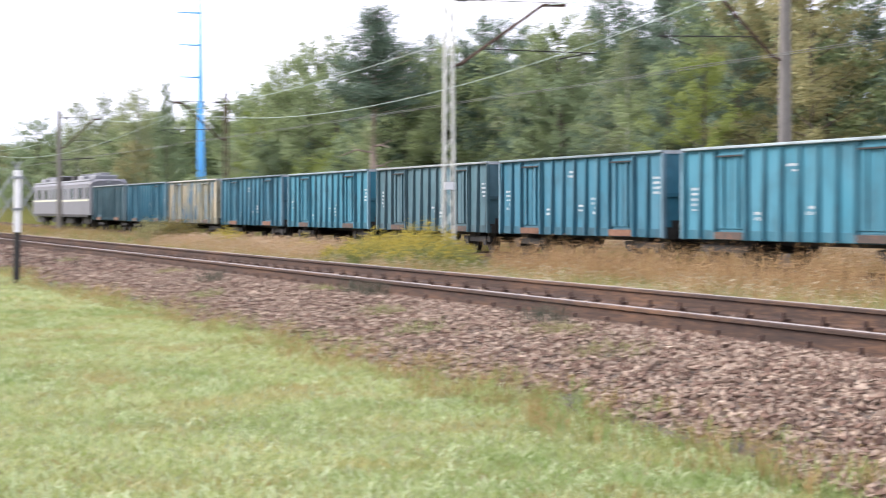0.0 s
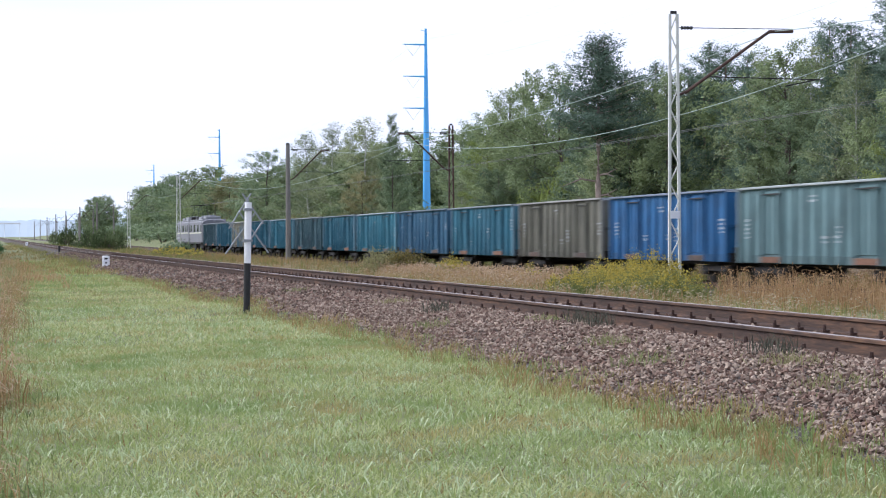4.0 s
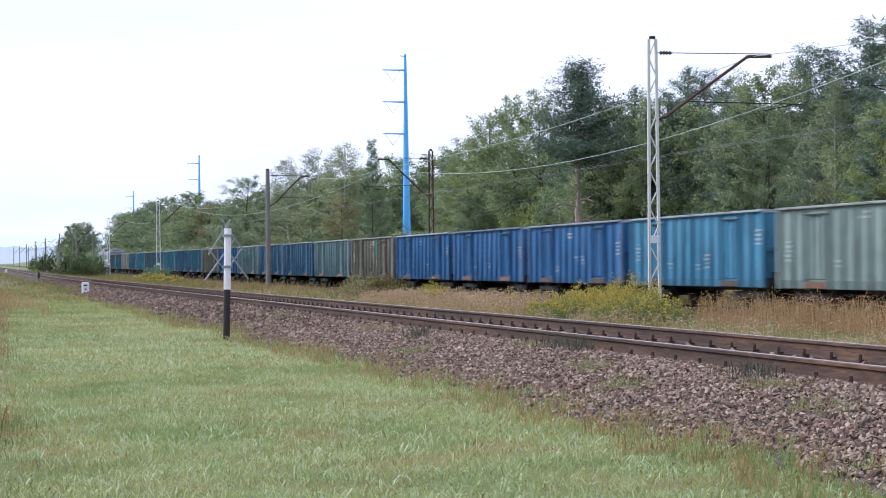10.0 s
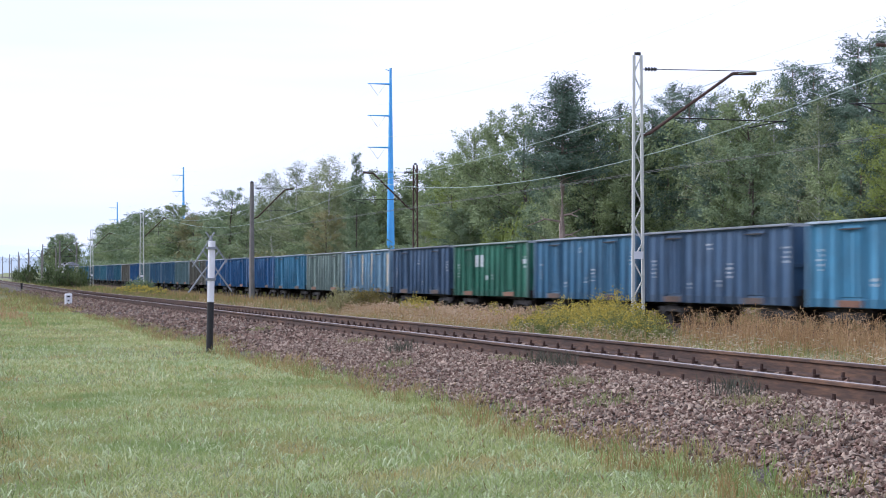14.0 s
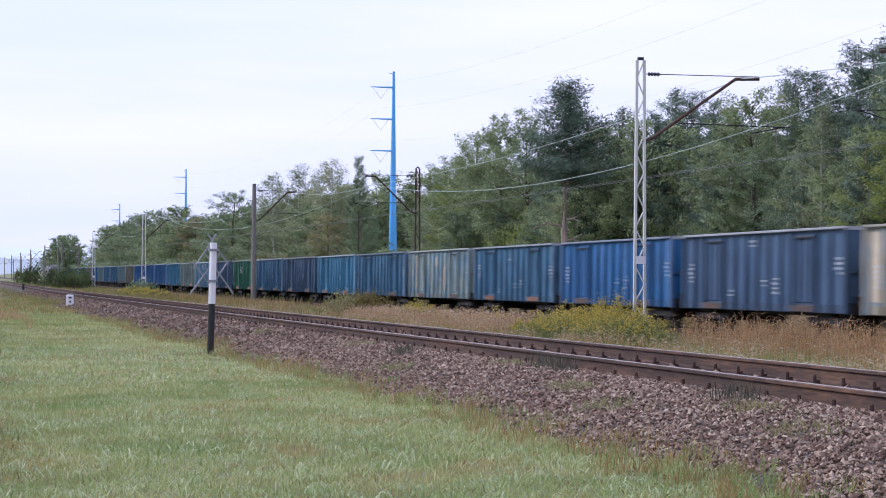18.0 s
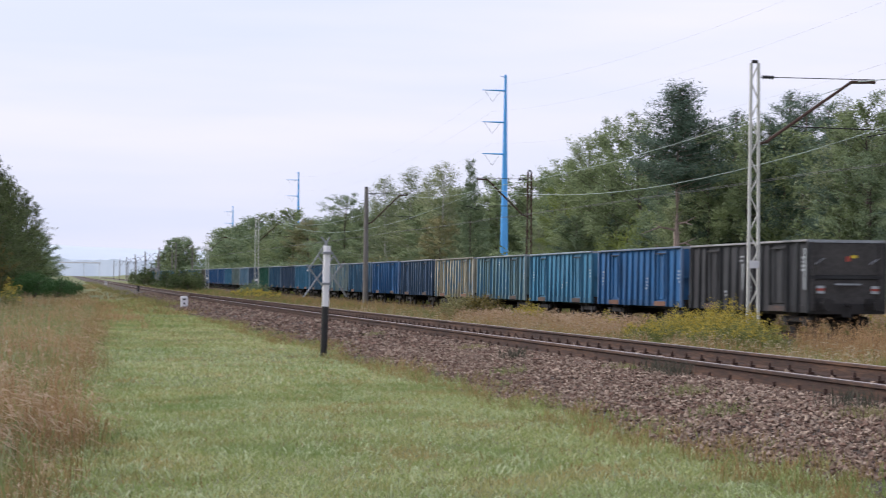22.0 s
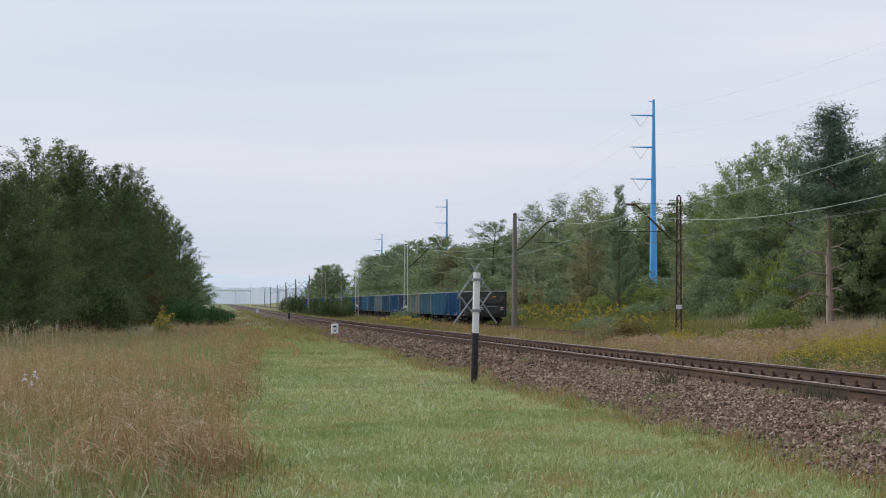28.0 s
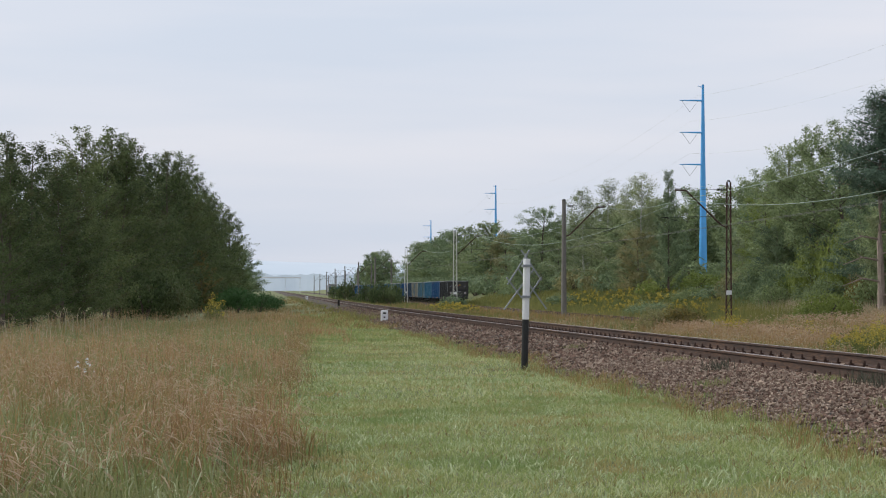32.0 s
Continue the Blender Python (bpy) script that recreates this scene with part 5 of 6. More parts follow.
# lower trees that close the front of the wood
fill(["pine", "oak", "birch", "pine", "alder", "pine", "pine"], 39.8, 43.5, 78, 172, 32, 5.0, 8.5, 1.2, True)
fill(["pine", "birch", "oak"], 39.5, 42.5, 52, 80, 7, 5.0, 8.0, 1.15, True)
fill(["oak", "alder", "birch", "ash"], 39.0, 43.0, 178, 330, 16, 5.0, 9.0, 1.3, True)
# the depth of the wood behind its edge
fill(["pine", "oak", "pine"], 45, 52, 44, 132, 40, 9.5, 11.5)
fill(["pine", "alder", "pine"], 48, 57, 64, 180, 30, 10.5, 12.0, 1.2)
fill(["pine", "oak", "alder"], 54, 62, 60, 180, 10, 10, 12)
fill(["oak", "alder", "birch"], 44, 52, 130, 190, 12, 8.0, 10.5, 1.3)
fill(["oak", "alder", "oak"], 41.5, 49, 186, 480, 52, 8.0, 10.8, 1.6)
fill(["oak", "alder", "pine"], 52, 70, 170, 420, 26, 9, 11.5, 1.4)
fill(["oak", "alder"], 62, 108, 352, 440, 34, 12, 16, 1.3)
fill(["oak", "alder", "birch"], 40, 60, 340, 740, 54, 9.5, 13.5, 1.7)
tops = [(40, 4.3), (60, 5.6), (75, 6.4), (95, 8.6), (121, 9.5), (140, 10.3), (160, 10.3), (230, 9.8)]
for y in np.arange(47, 215, 12.0):
    top = float(np.interp(y, [p[0] for p in tops], [p[1] for p in tops]))
    plant_top("poplar", -8.2 + 0.012 * y + tree_rng.normal(0, 0.2), y, top * tree_rng.uniform(0.9, 0.97), 1.35)
fill(["poplar"], -12, -9.6, 44, 120, 8, 4.6, 5.6, 1.4)
fill(["poplar", "poplar", "alder"], -13, -7.6, 110, 330, 22, 7.0, 9.0, 1.4)
fill(["alder", "oak"], -14, -5.5, 330, 620, 20, 5, 8, 1.6)


# bushes and saplings
def make_bush(kind, seed, fine):
    rng = np.random.default_rng(seed)
    lobes = []
    for k in range(26 if fine else 14):
        a, r = k * 2.4, ((k + 0.5) / (26 if fine else 14)) ** 0.55 * 0.85
        s = rng.uniform(0.17, 0.30) * (1 if fine else 1.25)
        lobes.append((math.cos(a) * r, math.sin(a) * r, max(0.14, (1 - r * r) ** 0.5 * rng.uniform(0.5, 0.88)), s, s, s))
        if k % 2:
            lobes.append((math.cos(a + 1) * r, math.sin(a + 1) * r, rng.uniform(0.1, 0.5), s, s, s))
    me = crown_mesh(rng, lobes, 0.036 if fine else 0.06, 84 if fine else 48, 0.6)
    me.name = "foliage"
    me.materials.append({"bush": M_LEAFDARK, "shade": M_LEAFSHADED, "green": M_LEAF, "fresh": M_LEAFBRIGHT, "gold": M_LEAFAUTUMN, "pale": M_PALELEAF, "orange": M_LEAFWARM, "reed": M_REED}[kind])
    bm = bmesh.new()
    for _ in range(7):
        a, r = rng.uniform(0, 2 * math.pi), rng.uniform(0.2, 0.7)
        tube(bm, [(0, 0, -0.15), (math.cos(a) * r * 0.4, math.sin(a) * r * 0.4, 0.3), (math.cos(a) * r, math.sin(a) * r, 0.7)], [0.03, 0.02, 0.006], 4)
    st = bpy.data.meshes.new("stem")
    bm.to_mesh(st)
    bm.free()
    st.materials.append(M_BARK)
    return me, st


BUSHES = {k: [make_bush(k, 400 + 7 * i + j, j < 2) for j in range(3)] for i, k in enumerate(("bush", "shade", "green", "fresh", "gold", "pale", "orange", "reed"))}
BUSH_LABEL = {"bush": "dark green dense bush at the wood", "shade": "green bush with shade put into its very dark leaf colour", "green": "green leafy bush at the wood", "fresh": "bright green rounded meadow bush", "gold": "yellowing leafy bush beside the track", "pale": "low bush with pale silvery leaves", "orange": "small orange-brown withering bush", "reed": "deep green bush at the end of the meadow"}


def bush(kind, x, y, wide, high):
    me, st = BUSHES[kind][tree_rng.integers(2) if y < 215 else 2]
    b = root("bush", BUSH_LABEL[kind], "bush", "bushes along the line")
    b.matrix_world = Matrix.LocRotScale((x, y, land(x, y) - 0.05), Euler((0, 0, tree_rng.uniform(0, 6.28))), (wide, wide, high))
    share("foliage", me, b, Matrix.Identity(4))
    share("stem", st, b, Matrix.Identity(4))


# undergrowth along the edges of the woods
for y in np.arange(50, 330, 4.2):
    if 112 < y < 127 or 184 < y < 214:
        continue
    k = ["bush", "green", "green", "bush", "gold"][tree_rng.integers(5)]
    bush(k, 40.0 + tree_rng.normal(0, 0.8), y, tree_rng.uniform(1.8, 2.8), tree_rng.uniform(1.6, 3.6))
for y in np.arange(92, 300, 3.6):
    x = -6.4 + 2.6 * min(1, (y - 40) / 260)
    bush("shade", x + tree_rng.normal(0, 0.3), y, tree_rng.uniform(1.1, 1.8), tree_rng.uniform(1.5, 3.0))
for y in np.arange(330, 640, 9):
    bush("bush", 37.0 + tree_rng.normal(0, 2), y, tree_rng.uniform(3, 5), tree_rng.uniform(2.5, 4.5))
for x, y, w, h in ((-0.6, 132, 1.3, 1.5), (-2.0, 126, 1.5, 1.8), (0.2, 150, 1.2, 1.3), (-2.8, 150, 1.6, 2.0)):
    bush("reed", x, y, w, h)
for x, y, w, h in ((39.9, 205, 3.0, 2.2), (43.0, 205, 3.2, 2.7), (46.0, 206, 2.8, 2.3), (33.0, 119, 1.9, 2.1), (34.6, 121, 1.7, 1.7), (41, 150, 2.2, 5.0), (42, 146, 2.2, 6.5), (41.5, 142, 2.0, 4.0), (40.2, 153, 2.0, 3.0)):
    bush("fresh", x, y, w, h)
for x, y, w, h in ((29.5, 158, 2.0, 1.3), (31.0, 163, 2.2, 1.4), (20.5, 224, 1.8, 1.8), (33.0, 226, 2.2, 1.6)):
    bush("bush", x, y, w, h)
for x, y, w, h in ((69, 330, 6, 5.0), (74, 352, 6, 5.5)):
    bush("green", x, y, w, h)
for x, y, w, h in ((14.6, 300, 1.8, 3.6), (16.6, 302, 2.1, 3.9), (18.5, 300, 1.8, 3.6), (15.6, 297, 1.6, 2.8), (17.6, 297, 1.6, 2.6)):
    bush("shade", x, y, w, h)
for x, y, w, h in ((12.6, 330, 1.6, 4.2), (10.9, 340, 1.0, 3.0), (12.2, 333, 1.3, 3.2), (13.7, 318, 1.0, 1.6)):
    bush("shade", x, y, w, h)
bush("gold", 19.2, 99, 1.2, 1.5)
bush("orange", 20.2, 98, 1.3, 1.5)
bush("pale", 20.9, 94, 0.7, 0.8)
bush("pale", 20.6, 92.5, 0.6, 0.65)
bush("orange", 38.6, 131, 1.0, 2.6)
fill(["oak", "alder"], -50, -4, 700, 1250, 16, 7, 11, 2.0)
# a lone clump beyond the end of the wood
for kind, x, y, h in (("oak", 33.5, 705, 11.5), ("alder", 36.0, 700, 13.6), ("oak", 38.6, 712, 14.2), ("alder", 40.6, 704, 13.2), ("oak", 42.0, 690, 9.5), ("alder", 31.8, 715, 8.5), ("alder", 37.0, 690, 9.0), ("oak", 35.0, 690, 9.5), ("alder", 39.5, 690, 10.0), ("oak", 37.4, 716, 14.0)):
    plant(kind, x, y, h, 1.25, clear=False)

# ---------------------------------------------------------------- grass, weeds and stones
LAND_X = np.linspace(-40, 60, 201)
LAND_Y = np.linspace(0, 400, 401)
LAND_Z = np.array([[land(x, y) for x in LAND_X] for y in LAND_Y])


def land_many(x, y):
    fx = np.clip((x - LAND_X[0]) / (LAND_X[1] - LAND_X[0]), 0, len(LAND_X) - 1.001)
    fy = np.clip((y - LAND_Y[0]) / (LAND_Y[1] - LAND_Y[0]), 0, len(LAND_Y) - 1.001)
    i, j = fx.astype(int), fy.astype(int)
    u, v = fx - i, fy - j
    return LAND_Z[j, i] * (1 - u) * (1 - v) + LAND_Z[j, i + 1] * u * (1 - v) + LAND_Z[j + 1, i] * (1 - u) * v + LAND_Z[j + 1, i + 1] * u * v


def wobble(y, seed=0.0):
    return 0.16 * np.sin(y * 0.9 + seed) + 0.12 * np.sin(y * 2.3 + 1.3 * seed + 1) + 0.07 * np.sin(y * 5.1 + seed * 2)


def area(x0, x1, y0, y1, thin=1.0, ragged=0.0, clump=0.0, patchy=False):
    """Random places between two edges; ragged edges wave, clumps gather the places into tufts."""
    def place(rng, n):
        y = y0 + (y1 - y0) * rng.uniform(0, 1, n) ** thin
        x = rng.uniform(x0, x1, n)
        if ragged:
            keep = (x > x0 + ragged * (1 + wobble(y, 2.0) * 3)) & (x < x1 - ragged * (1 + wobble(y, 5.0) * 3))
            x, y = x[keep], y[keep]
        if patchy:
            keep = np.sin(x * 0.9 + y * 0.31) + np.sin(y * 0.57 - x * 0.4 + 1.0) + rng.normal(0, 0.6, len(x)) > -0.5
            x, y = x[keep], y[keep]
        if clump:
            m = max(8, len(x) // 14)
            k = rng.integers(0, m, len(x))
            x, y = x[k] + rng.normal(0, clump, len(x)), y[k] + rng.normal(0, clump, len(x))
        return np.stack([x, y, land_many(x, y) - 0.01], 1)
    return place


def build_blades(name, n, place, height, width, lean, mat, label, seed, head=None, droop=0.5, low=0.45, bent=True):
    """Thin bent blades; with head, each also carries a nodding tuft of seeds."""
    rng = np.random.default_rng(seed)
    p = place(rng, n)
    n = len(p)
    a = rng.uniform(0, 2 * np.pi, n)
    h = height * rng.uniform(low, 1.25, n)
    w = width * rng.uniform(0.6, 1.3, n)
    ln = lean * rng.uniform(0.0, 1.0, n)
    d = rng.uniform(0, 2 * np.pi, n)
    side = np.stack([np.cos(a), np.sin(a), np.zeros(n)], 1) * w[:, None]
    tip = np.stack([np.cos(d) * ln * h, np.sin(d) * ln * h, h], 1)
    mid = tip * (0.38, 0.38, 0.62)
    q = np.stack([p, p + mid + side, p + tip, p + mid - side], 1) if bent else np.stack([p - side, p + side, p + tip], 1)
    me = fast_mesh(name, q, 4 if bent else 3)
    ob = thing(name, me, mat, label, "grass", kind="stuff")
    if head:
        size, hm = head
        hs = size * rng.uniform(0.6, 1.3, (n, 1))
        way = np.stack([np.cos(d), np.sin(d), np.full(n, 1.2 - droop * 1.6) + rng.normal(0, 0.3, n)], 1)
        way /= np.linalg.norm(way, axis=1)[:, None]
        out = np.cross(way, np.stack([np.cos(a), np.sin(a), np.full(n, 0.3)], 1))
        out /= np.linalg.norm(out, axis=1)[:, None] + 1e-6
        base = p + tip * 0.97
        q = np.stack([base - out * hs * 0.1, base + out * hs * 0.14, base + way * hs - np.array([0, 0, 0.25]) * droop * hs], 1)
        me = fast_mesh("grass_heads", q, 3)
        me.materials.append(hm)
        h_ob = new("grass_heads", me)
        h_ob.parent = ob
        tagged(h_ob, "nodding tan seed heads", kind="stuff")
    return ob


def build_tufts(name, tufts, per, place, height, width, arch, mat, label, seed, head=None, loose=0.06, vary=0.5):
    """Tufts of arching stems; with head, each stem ends in a slim feathery plume."""
    rng = np.random.default_rng(seed)
    c = place(rng, tufts)
    k = np.repeat(np.arange(len(c)), per)
    n = len(k)
    tall = height * rng.uniform(1 - vary, 1 + vary * 0.5, len(c))
    lay = rng.uniform(0, 2 * np.pi, len(c))
    p = c[k] + np.stack([rng.normal(0, loose, n), rng.normal(0, loose, n), np.zeros(n)], 1)
    d = lay[k] + rng.normal(0, 1.3, n)
    h = tall[k] * rng.uniform(0.55, 1.15, n)
    r = arch * rng.uniform(0.1, 1.0, n) * h
    out = np.stack([np.cos(d), np.sin(d), np.zeros(n)], 1)
    turn = d + np.pi / 2 + rng.normal(0, 0.5, n)
    side = np.stack([np.cos(turn), np.sin(turn), np.zeros(n)], 1) * (width * rng.uniform(0.6, 1.3, n))[:, None]
    up = np.array([0.0, 0.0, 1.0])
    m1 = p + out * (r * 0.1)[:, None] + up * (h * 0.5)[:, None]
    m2 = p + out * (r * 0.45)[:, None] + up * (h * 0.88)[:, None]
    tip = p + out * r[:, None] + up * (h * 1.02 - r * 0.22)[:, None]
    v = np.stack([p, m1 + side, m2 + side * 0.8, tip, m2 - side * 0.8, m1 - side], 1)
    f = np.array([(0, 1, 5), (1, 2, 4), (1, 4, 5), (2, 3, 4)])[None] + (np.arange(n) * 6)[:, None, None]
    me = solid_mesh(name, v, f)
    ob = thing(name, me, mat, label, "grass", kind="stuff")
    if head:
        long, wide, hm = head
        way = tip - m2
        way /= np.linalg.norm(way, axis=1)[:, None] + 1e-6
        way = way - up * 0.25
        ls = long * rng.uniform(0.6, 1.4, (n, 1))
        sd = side / (np.linalg.norm(side, axis=1)[:, None] + 1e-9) * wide * rng.uniform(0.6, 1.4, (n, 1)) + up * wide * 0.4
        b = m2 + (tip - m2) * 0.8
        me = fast_mesh("grass_heads", np.stack([b, b + way * ls * 0.4 + sd, b + way * ls - up * ls * 0.2, b + way * ls * 0.45 - sd], 1), 4)
        me.materials.append(hm)
        o2 = new("grass_heads", me)
        o2.parent = ob
        tagged(o2, "slim tan feathery seed heads", kind="stuff")
    return ob


def meadow(y0, y1, thin=1.3, inner=0.0, reach=None, patch=0.0):
    """The unmown ground beside the strip, whose edge draws slowly away from the eye's line."""
    def place(rng, n):
        y = y0 + (y1 - y0) * rng.uniform(0, 1, n) ** thin
        edge = -0.05 + 0.0205 * (y - 11) + 0.6 * wobble(y * 0.5, 2.0) - inner
        edge = np.minimum(edge, 1.3)
        back = np.maximum(-8.5, -(1.0 + 0.115 * y)) if reach is None else edge - reach
        x = edge + (back - edge) * rng.uniform(0, 1, n)
        if patch:
            q = np.sin(x * 2.1 + y * 0.5 + patch) + np.sin(y * 0.83 - x * 1.3 + 2 * patch) + 0.7 * np.sin(x * 4.3 - y * 1.1) + rng.normal(0, 0.5, n)
            x, y = x[q > 0.5], y[q > 0.5]
        return np.stack([x, y, land_many(x, y) - 0.01], 1)
    return place


# the mown strip
build_blades("lawn_grass", 95000, area(-0.8, 4.75, 6.0, 22, 1.2, 0.15), 0.062, 0.0044, 1.55, M_GRASS, "short damp green lawn grass", 1)
build_blades("lawn_grass", 46000, area(-0.8, 4.75, 20, 55, 1.4, 0.15), 0.065, 0.009, 1.4, M_GRASS, "short green lawn grass", 2)
build_blades("lawn_grass", 18000, area(-0.6, 4.8, 50, 115, 1.3, 0.1), 0.09, 0.02, 1.0, M_GRASS, "short green lawn grass", 12, bent=False)
build_tufts("grass_tuft", 800, 12, area(3.8, 4.75, 7, 60, 1.4, 0.1), 0.14, 0.003, 0.9, M_GRASS, "longer grass tufts at the foot of the ballast", 13, None, 0.04)
build_tufts("grass_tuft", 1000, 11, area(3.7, 4.85, 7, 60, 1.4, 0.1), 0.16, 0.003, 1.1, M_STRAW, "brownish withered grass at the ballast's edge", 15, None, 0.05)
build_blades("grass_tuft", 9000, area(-0.5, 4.6, 6.5, 60, 1.4, 0.0, 0.12), 0.06, 0.004, 1.6, M_STRAW, "brownish withered grass tufts", 14)
build_tufts("grass_tuft", 2700, 9, area(-0.3, 4.6, 7, 34, 1.3), 0.075, 0.0040, 1.7, M_PALEGRASS, "curled bluish-white lawn blades", 19, None, 0.05)
# tall dry meadow on the left
build_tufts("tall_dry_grass", 3600, 12, meadow(8.5, 34, 1.3, 0.12, None, 1.0), 0.40, 0.0022, 0.75, M_REDSTRAW, "tall tan dry meadow grass in arching tufts", 3, (0.11, 0.0046, M_STRAWHEAD), 0.06, 0.9)
build_tufts("tall_dry_grass", 520, 16, meadow(8.5, 24, 1.2, 0.45, None, 2.0), 0.48, 0.0024, 1.3, M_STRAW, "long arching pale straw in the meadow", 17, (0.15, 0.0052, M_STRAWHEAD), 0.07)
build_tufts("tall_dry_grass", 2600, 9, meadow(26, 110, 1.4, 0.1, None, 3.0), 0.42, 0.005, 0.55, M_REDSTRAW, "tall reddish-tan dry meadow grass", 5, (0.14, 0.008, M_STRAWHEAD), 0.15, 0.8)
build_tufts("meadow_weeds", 3900, 11, meadow(8.5, 80, 1.4, 0.3), 0.30, 0.0045, 0.9, M_STRAWGREEN, "green weeds in the dry meadow grass", 6, None, 0.1, 0.8)
build_tufts("meadow_weeds", 420, 9, meadow(8.5, 22, 1.2, 0.4, None, 4.0), 0.26, 0.004, 0.9, M_PALEGRASS, "bluish-green broad grass in the meadow", 20, None, 0.06)
build_tufts("tall_dry_grass", 30, 8, area(-8.0, -3.8, 36, 56, 1.0), 0.6, 0.006, 0.3, M_PALESTRAW, "tall pale stalks below the trees", 21, (0.2, 0.012, M_PALESTRAW), 0.25)
build_tufts("meadow_weeds", 240, 20, area(-0.3, 2.2, 48, 100, 1.2, 0.1, 0.0, True), 0.22, 0.006, 1.0, M_REDSTRAW, "brown withered weeds at the edge of the strip", 18, None, 0.2)
build_tufts("grass_tuft", 700, 9, meadow(8.5, 60, 1.4, -0.3, 0.8), 0.11, 0.003, 0.9, M_STRAWGREEN, "ragged grass along the meadow's edge", 24, None, 0.08, 0.8)
build_tufts("grass_tuft", 500, 9, meadow(8.5, 60, 1.4, -0.1, 0.5), 0.24, 0.0025, 0.8, M_STRAW, "dry stems along the meadow's edge", 25, (0.07, 0.003, M_STRAWHEAD), 0.06, 0.8)
build_blades("meadow_weeds", 9000, area(-3.0, 4.7, 70, 330, 1.6, 0.1, 0.3), 0.22, 0.02, 0.9, M_STRAW, "brownish withered grass far along the strip", 26, bent=False)
build_blades("ballast_weeds", 3500, area(3.8, 5.6, 90, 400, 1.5, 0.0, 0.4), 0.3, 0.03, 0.9, M_YELLOWGREEN, "weeds along the ballast far off", 27, bent=False)
# the strip between the two tracks
build_tufts("tall_dry_grass", 520, 12, area(20.4, 22.9, 34, 56, 1.0), 0.76, 0.006, 0.42, M_REDSTRAW, "tall upright reddish grass beside the track", 41, (0.22, 0.012, M_REDSTRAW), 0.14, 0.7)
build_tufts("tall_dry_grass", 900, 12, area(18.2, 22.6, 69, 101, 1.0, 0.2), 0.60, 0.008, 0.3, M_REDSTRAW, "tall reddish-tan grass beside the track", 42, (0.22, 0.024, M_STRAWHEAD), 0.16)
build_tufts("tall_dry_grass", 1150, 12, area(12.5, 20.5, 30, 130, 1.2, 0.3, 0, True), 0.48, 0.007, 0.5, M_REDSTRAW, "tan dry grass between the tracks", 4, (0.14, 0.016, M_PALESTRAW), 0.16)
build_tufts("meadow_weeds", 1700, 11, area(9.8, 22.6, 24, 130, 1.2, 0.2), 0.34, 0.009, 0.8, M_YELLOWGREEN, "low yellow-green weeds between the tracks", 7, None, 0.2)
build_blades("tall_dry_grass", 9000, area(10.5, 22.4, 110, 400, 1.4, 0.3, 0.5, True), 0.55, 0.03, 0.4, M_REDSTRAW, "dry grass between the tracks", 8, bent=False)
build_blades("meadow_weeds", 15000, area(10.0, 22.6, 105, 400, 1.4, 0.3, 0.6), 0.5, 0.035, 0.5, M_YELLOWGREEN, "yellow-green weeds between the tracks far off", 28, bent=False)
build_blades("tall_dry_grass", 4000, area(19.0, 22.8, 120, 230, 1.3, 0.3, 0.4), 0.7, 0.025, 0.4, M_STRAW, "tan grass beside the electrified track", 43, bent=False)
# the meadow below the wood
build_blades("tall_dry_grass", 13000, area(28.2, 37, 45, 118, 1.2, 0.3, 0.35), 0.7, 0.02, 0.4, M_REDSTRAW, "tall reddish grass below the wood", 9, (0.22, M_STRAWHEAD), 0.4, bent=False)
build_blades("tall_dry_grass", 9000, area(35.0, 40, 70, 150, 1.0, 0.3, 0.3), 0.95, 0.02, 0.3, M_PALESTRAW, "bleached tall grass along the wood", 22, bent=False)
build_blades("meadow_weeds", 24000, area(27.8, 40, 60, 160, 1.2, 0.2, 0.5), 0.55, 0.025, 0.5, M_YELLOWGREEN, "green and yellow weeds below the wood", 10, bent=False)
build_blades("meadow_weeds", 26000, area(27.6, 43, 135, 330, 1.3, 0.2, 0.6), 0.8, 0.04, 0.5, M_YELLOWGREEN, "yellow-green weeds on the slope below the wood", 23, bent=False)


def spots(points, r):
    def place(rng, n):
        k = rng.integers(0, len(points), n)
        c = np.array(points)[k]
        x, y = c[:, 0] + rng.normal(0, r, n), c[:, 1] + rng.normal(0, r * 2.2, n)
        return np.stack([x, y, np.interp(x, BED_X, BED_Z) + 0.01], 1)
    return place


BED_X = np.array([-3.3, -2.75, -1.75, -1.4, -0.95, -0.6, 0.6, 1.45, 1.75, 3.2]) + X_NEAR
BED_Z = np.array([-0.02, 0.03, 0.215, 0.25, 0.25, 0.215, 0.215, 0.245, 0.2, -0.45])
build_blades("ballast_weeds", 1200, spots([(5.3, 17.0), (5.0, 15.2), (5.5, 13.5), (4.9, 22.5), (5.6, 28.0), (5.2, 12.0), (5.9, 21.0), (5.4, 36.0)], 0.11), 0.08, 0.004, 0.9, M_STRAWGREEN, "small green weeds growing in the ballast", 16)

build_blades("ballast_weeds", 420, spots([(5.95, 19.5), (6.0, 20.3), (5.4, 24.5), (5.7, 14.2)], 0.09), 0.17, 0.004, 0.7, M_DUSTWEED, "dull grey-green weeds in the ballast by the rail", 44)


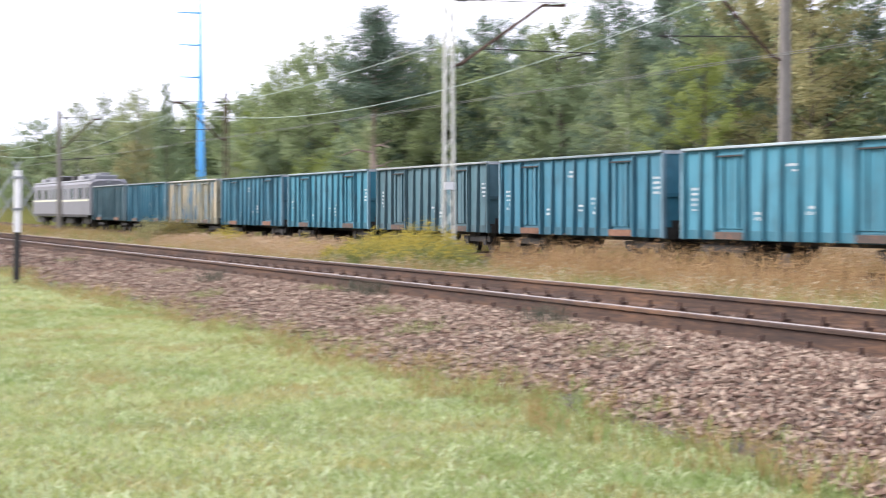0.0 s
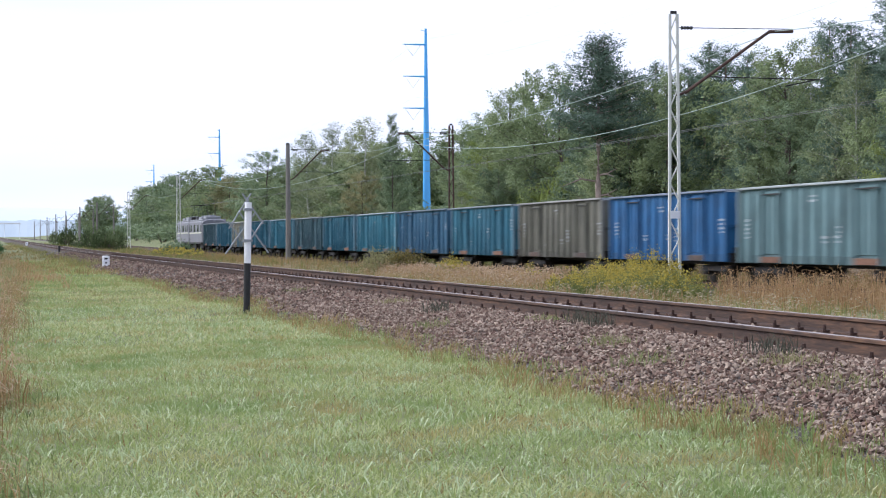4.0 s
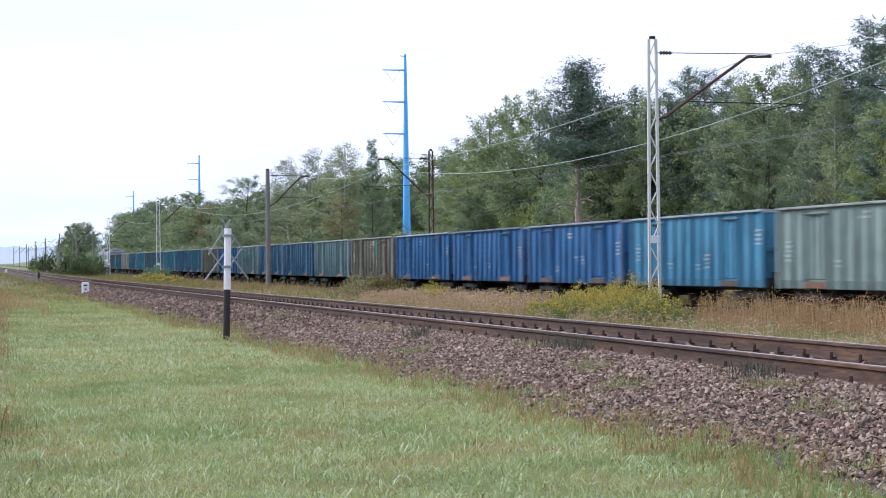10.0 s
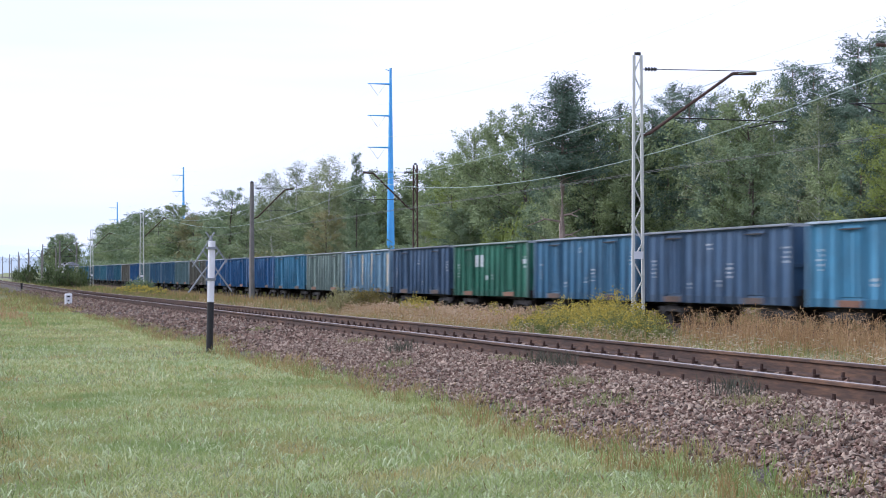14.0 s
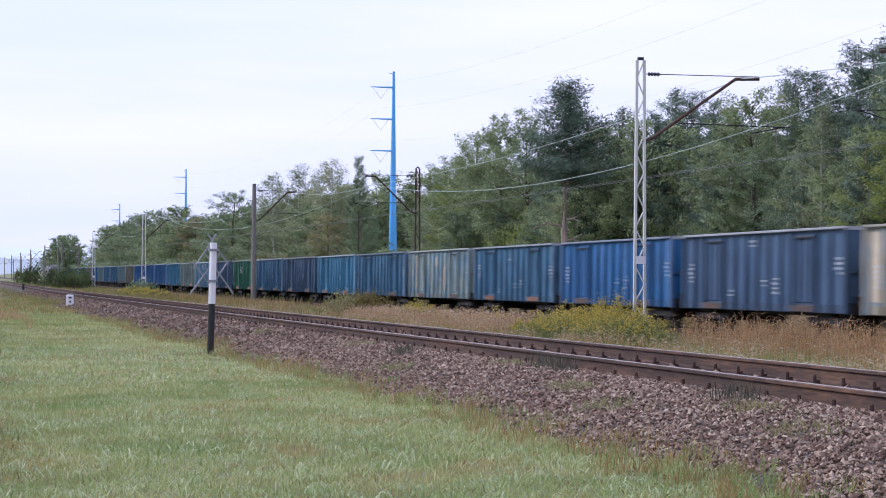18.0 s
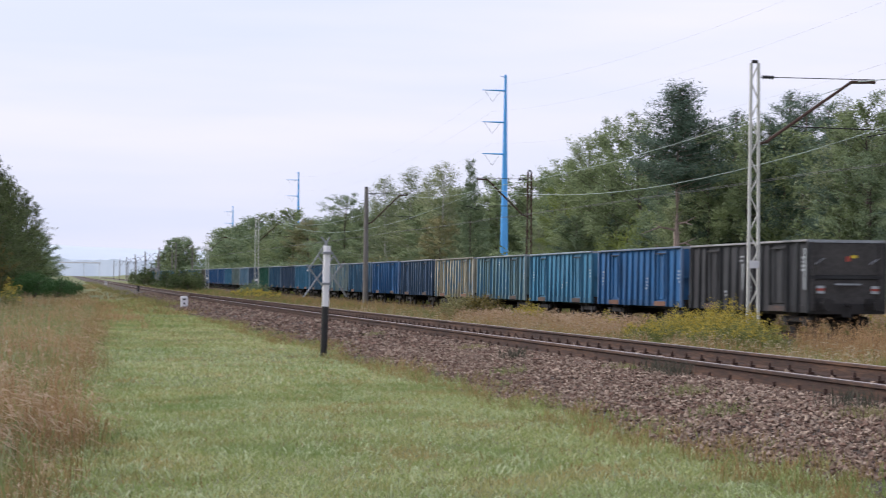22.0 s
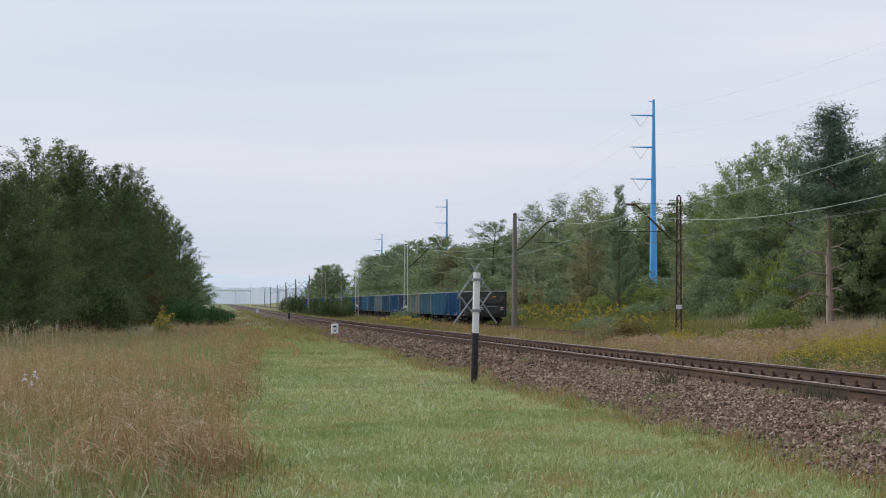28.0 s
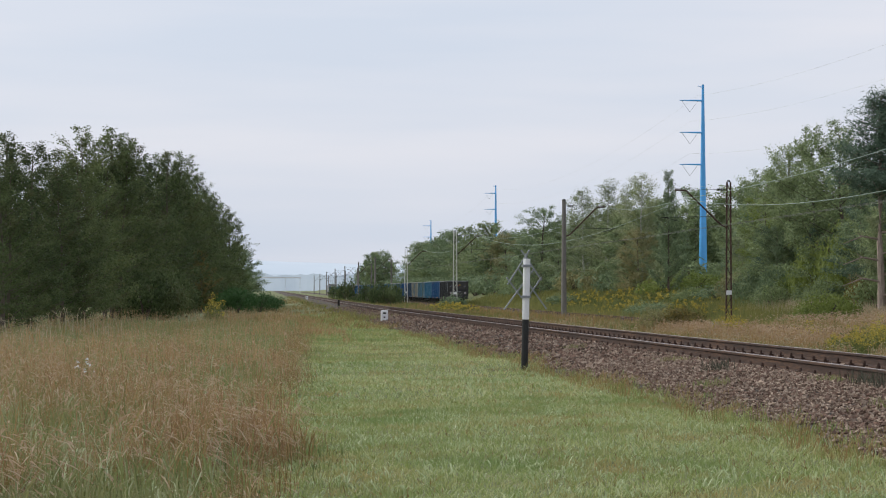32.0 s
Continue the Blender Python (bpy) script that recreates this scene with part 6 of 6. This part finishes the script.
def goldenrod(name, x, y, wide, long, high, n, seed, big=1.0, yellow=0.6):
    """A stand of goldenrod: leafy stems, part of them with yellow plumes."""
    rng = np.random.default_rng(seed)
    stand = root(name, "stand of yellow flowering goldenrod", "wildflowers", "goldenrod stands")
    a, f = rng.uniform(0, 2 * np.pi, n), rng.uniform(0, 1, n) ** 0.5
    px, py = np.cos(a) * f * wide, np.sin(a) * f * long
    hh = high * rng.uniform(0.45, 1.1, n) * (1.0 - 0.45 * f ** 2) * (1 + 0.2 * np.sin(py * 1.9 + px * 3))
    p = np.stack([px + x, py + y, land_many(px + x, py + y)], 1)
    cs = np.repeat(p, 30, 0) + np.stack([rng.normal(0, 0.06, n * 30), rng.normal(0, 0.06, n * 30), rng.uniform(0.05, 0.9, n * 30) * np.repeat(hh, 30)], 1)
    me = fast_mesh("foliage", leaf_quads(rng, cs, 0.04 * big, 1, 0.3, 0.05), 3)
    me.materials.append(M_GOLDENLEAF)
    tagged(share("foliage", me, stand, Matrix.Identity(4)), "", kind="stuff")
    p, hh = p[: int(n * yellow)], hh[: int(n * yellow)]
    n = len(p)
    top = np.repeat(p, 22, 0) + np.stack([rng.normal(0, 0.06, n * 22), rng.normal(0, 0.06, n * 22), np.repeat(hh, 22) * rng.uniform(0.78, 1.06, n * 22)], 1)
    me = fast_mesh("plume", leaf_quads(rng, top, 0.03 * big, 1, 0.5, 0.03), 3)
    me.materials.append(M_GOLDEN)
    tagged(share("plume", me, stand, Matrix.Identity(4)), "small yellow flower plumes", kind="stuff")


goldenrod("goldenrod", 20.9, 63.2, 1.1, 2.0, 1.35, 480, 31, 0.95, 0.6)
goldenrod("goldenrod", 20.2, 60.0, 1.3, 2.6, 1.05, 460, 32, 0.95, 0.35)
goldenrod("goldenrod", 21.0, 67.8, 1.0, 3.0, 1.05, 380, 33, 0.95, 0.5)
goldenrod("goldenrod", 19.4, 65.5, 0.9, 2.6, 0.8, 280, 30, 0.95, 0.3)
goldenrod("goldenrod", 20.6, 57.2, 0.9, 1.0, 0.75, 70, 29, 1.0, 0.05)
goldenrod("goldenrod", 20.4, 75.0, 0.6, 2.5, 0.8, 60, 28)
goldenrod("goldenrod", 20.0, 100, 1.2, 2.0, 0.95, 320, 34, 1.0, 0.8)
goldenrod("goldenrod", 20.3, 88.5, 0.8, 1.6, 1.05, 220, 35, 1.0, 0.6)
goldenrod("goldenrod", 32.0, 165, 3.5, 24, 0.9, 900, 36, 2.0, 0.25)
goldenrod("goldenrod", 36.0, 205, 5.5, 38, 1.1, 1100, 37, 2.4, 0.3)
goldenrod("goldenrod", 19.5, 215, 1.5, 26, 0.9, 380, 38, 2.0)
goldenrod("goldenrod", 31.0, 84, 1.8, 12, 0.95, 420, 39, 1.3, 0.45)
goldenrod("goldenrod", -2.6, 96, 0.5, 3.0, 1.0, 40, 27, 1.2)


def white_flowers(x, y, z, n, seed):
    """A loose spray of small white flower heads on thin stems."""
    rng = np.random.default_rng(seed)
    f = root("white_wildflower", "small white wildflowers among dry meadow grass", "wildflowers", "white wildflowers")
    at = np.array((x, y, land(x, y)))
    top = at + rng.normal(0, 0.05, (n, 3)) * (1, 1, 0.7) + (0, 0, z)
    me = fast_mesh("petals", leaf_quads(rng, top, 0.012, 3, 0.9, 0.008), 3)
    me.materials.append(M_WHITE)
    tagged(share("petals", me, f, Matrix.Identity(4)), "", kind="stuff")
    for t in top:
        part("stem", bar(bmesh.new(), at, t, 0.003), M_STRAWGREEN, f)


for k, (x, y) in enumerate(((-2.1, 23.0), (-2.0, 21.6))):
    white_flowers(x, y, 0.4, 7, 60 + k)


def stones(name, n, place, size, label, seed):
    """Broken stones: lumps with edges, half sunk in the bed."""
    rng = np.random.default_rng(seed)
    ico = np.array([(1, 0, 0), (-1, 0, 0), (0, 1, 0), (0, -1, 0), (0, 0, 1), (0, 0, -1)]) * 1.0
    tri = np.array([(0, 2, 4), (2, 1, 4), (1, 3, 4), (3, 0, 4), (2, 0, 5), (1, 2, 5), (3, 1, 5), (0, 3, 5)])
    p = place(rng, n)
    n = len(p)
    v = (ico[None] * rng.uniform(0.65, 1.2, (n, 6, 1)) + rng.normal(0, 0.22, (n, 6, 3))) * (size * rng.uniform(0.55, 1.35, (n, 1, 1))) * rng.uniform(0.6, 1.15, (n, 1, 3)) * (1.1, 1.1, 0.85)
    a = rng.uniform(0, 2 * np.pi, n)
    b = rng.normal(0, 0.6, n)
    ca, sa, cb, sb = np.cos(a)[:, None], np.sin(a)[:, None], np.cos(b)[:, None], np.sin(b)[:, None]
    y1, z1 = v[:, :, 1] * cb - v[:, :, 2] * sb, v[:, :, 1] * sb + v[:, :, 2] * cb
    v = np.stack([v[:, :, 0] * ca - y1 * sa, v[:, :, 0] * sa + y1 * ca, z1], 2) + p[:, None]
    f = tri[None] + (np.arange(n) * 6)[:, None, None]
    return thing(name, solid_mesh(name, v, f), M_BALLASTSTONE, label, "ballast", kind="stuff")


def bed(x0, x1, y0, y1, thin):
    def place(rng, n):
        y = y0 + (y1 - y0) * rng.uniform(0, 1, n) ** thin
        x = rng.uniform(x0, x1, n)
        keep = x > x0 + 0.22 + wobble(y, 5.0) * 0.8
        x, y = x[keep], y[keep]
        z = np.interp(x, BED_X, BED_Z) + np.array([rise(v) for v in y])
        return np.stack([x, y, z + rng.uniform(-0.022, 0.028, len(x))], 1)
    return place


stones("ballast_stones", 76000, bed(4.05, 6.25, 6.8, 32, 1.4), 0.0205, "broken reddish-grey ballast stones", 51)
stones("ballast_stones", 20000, bed(4.05, 6.25, 30, 150, 1.9), 0.038, "broken ballast stones further along the bank", 52)
stones("ballast_stones", 6000, bed(6.4, 8.9, 9, 50, 1.4), 0.035, "broken ballast stones between the rails", 53)

motions()
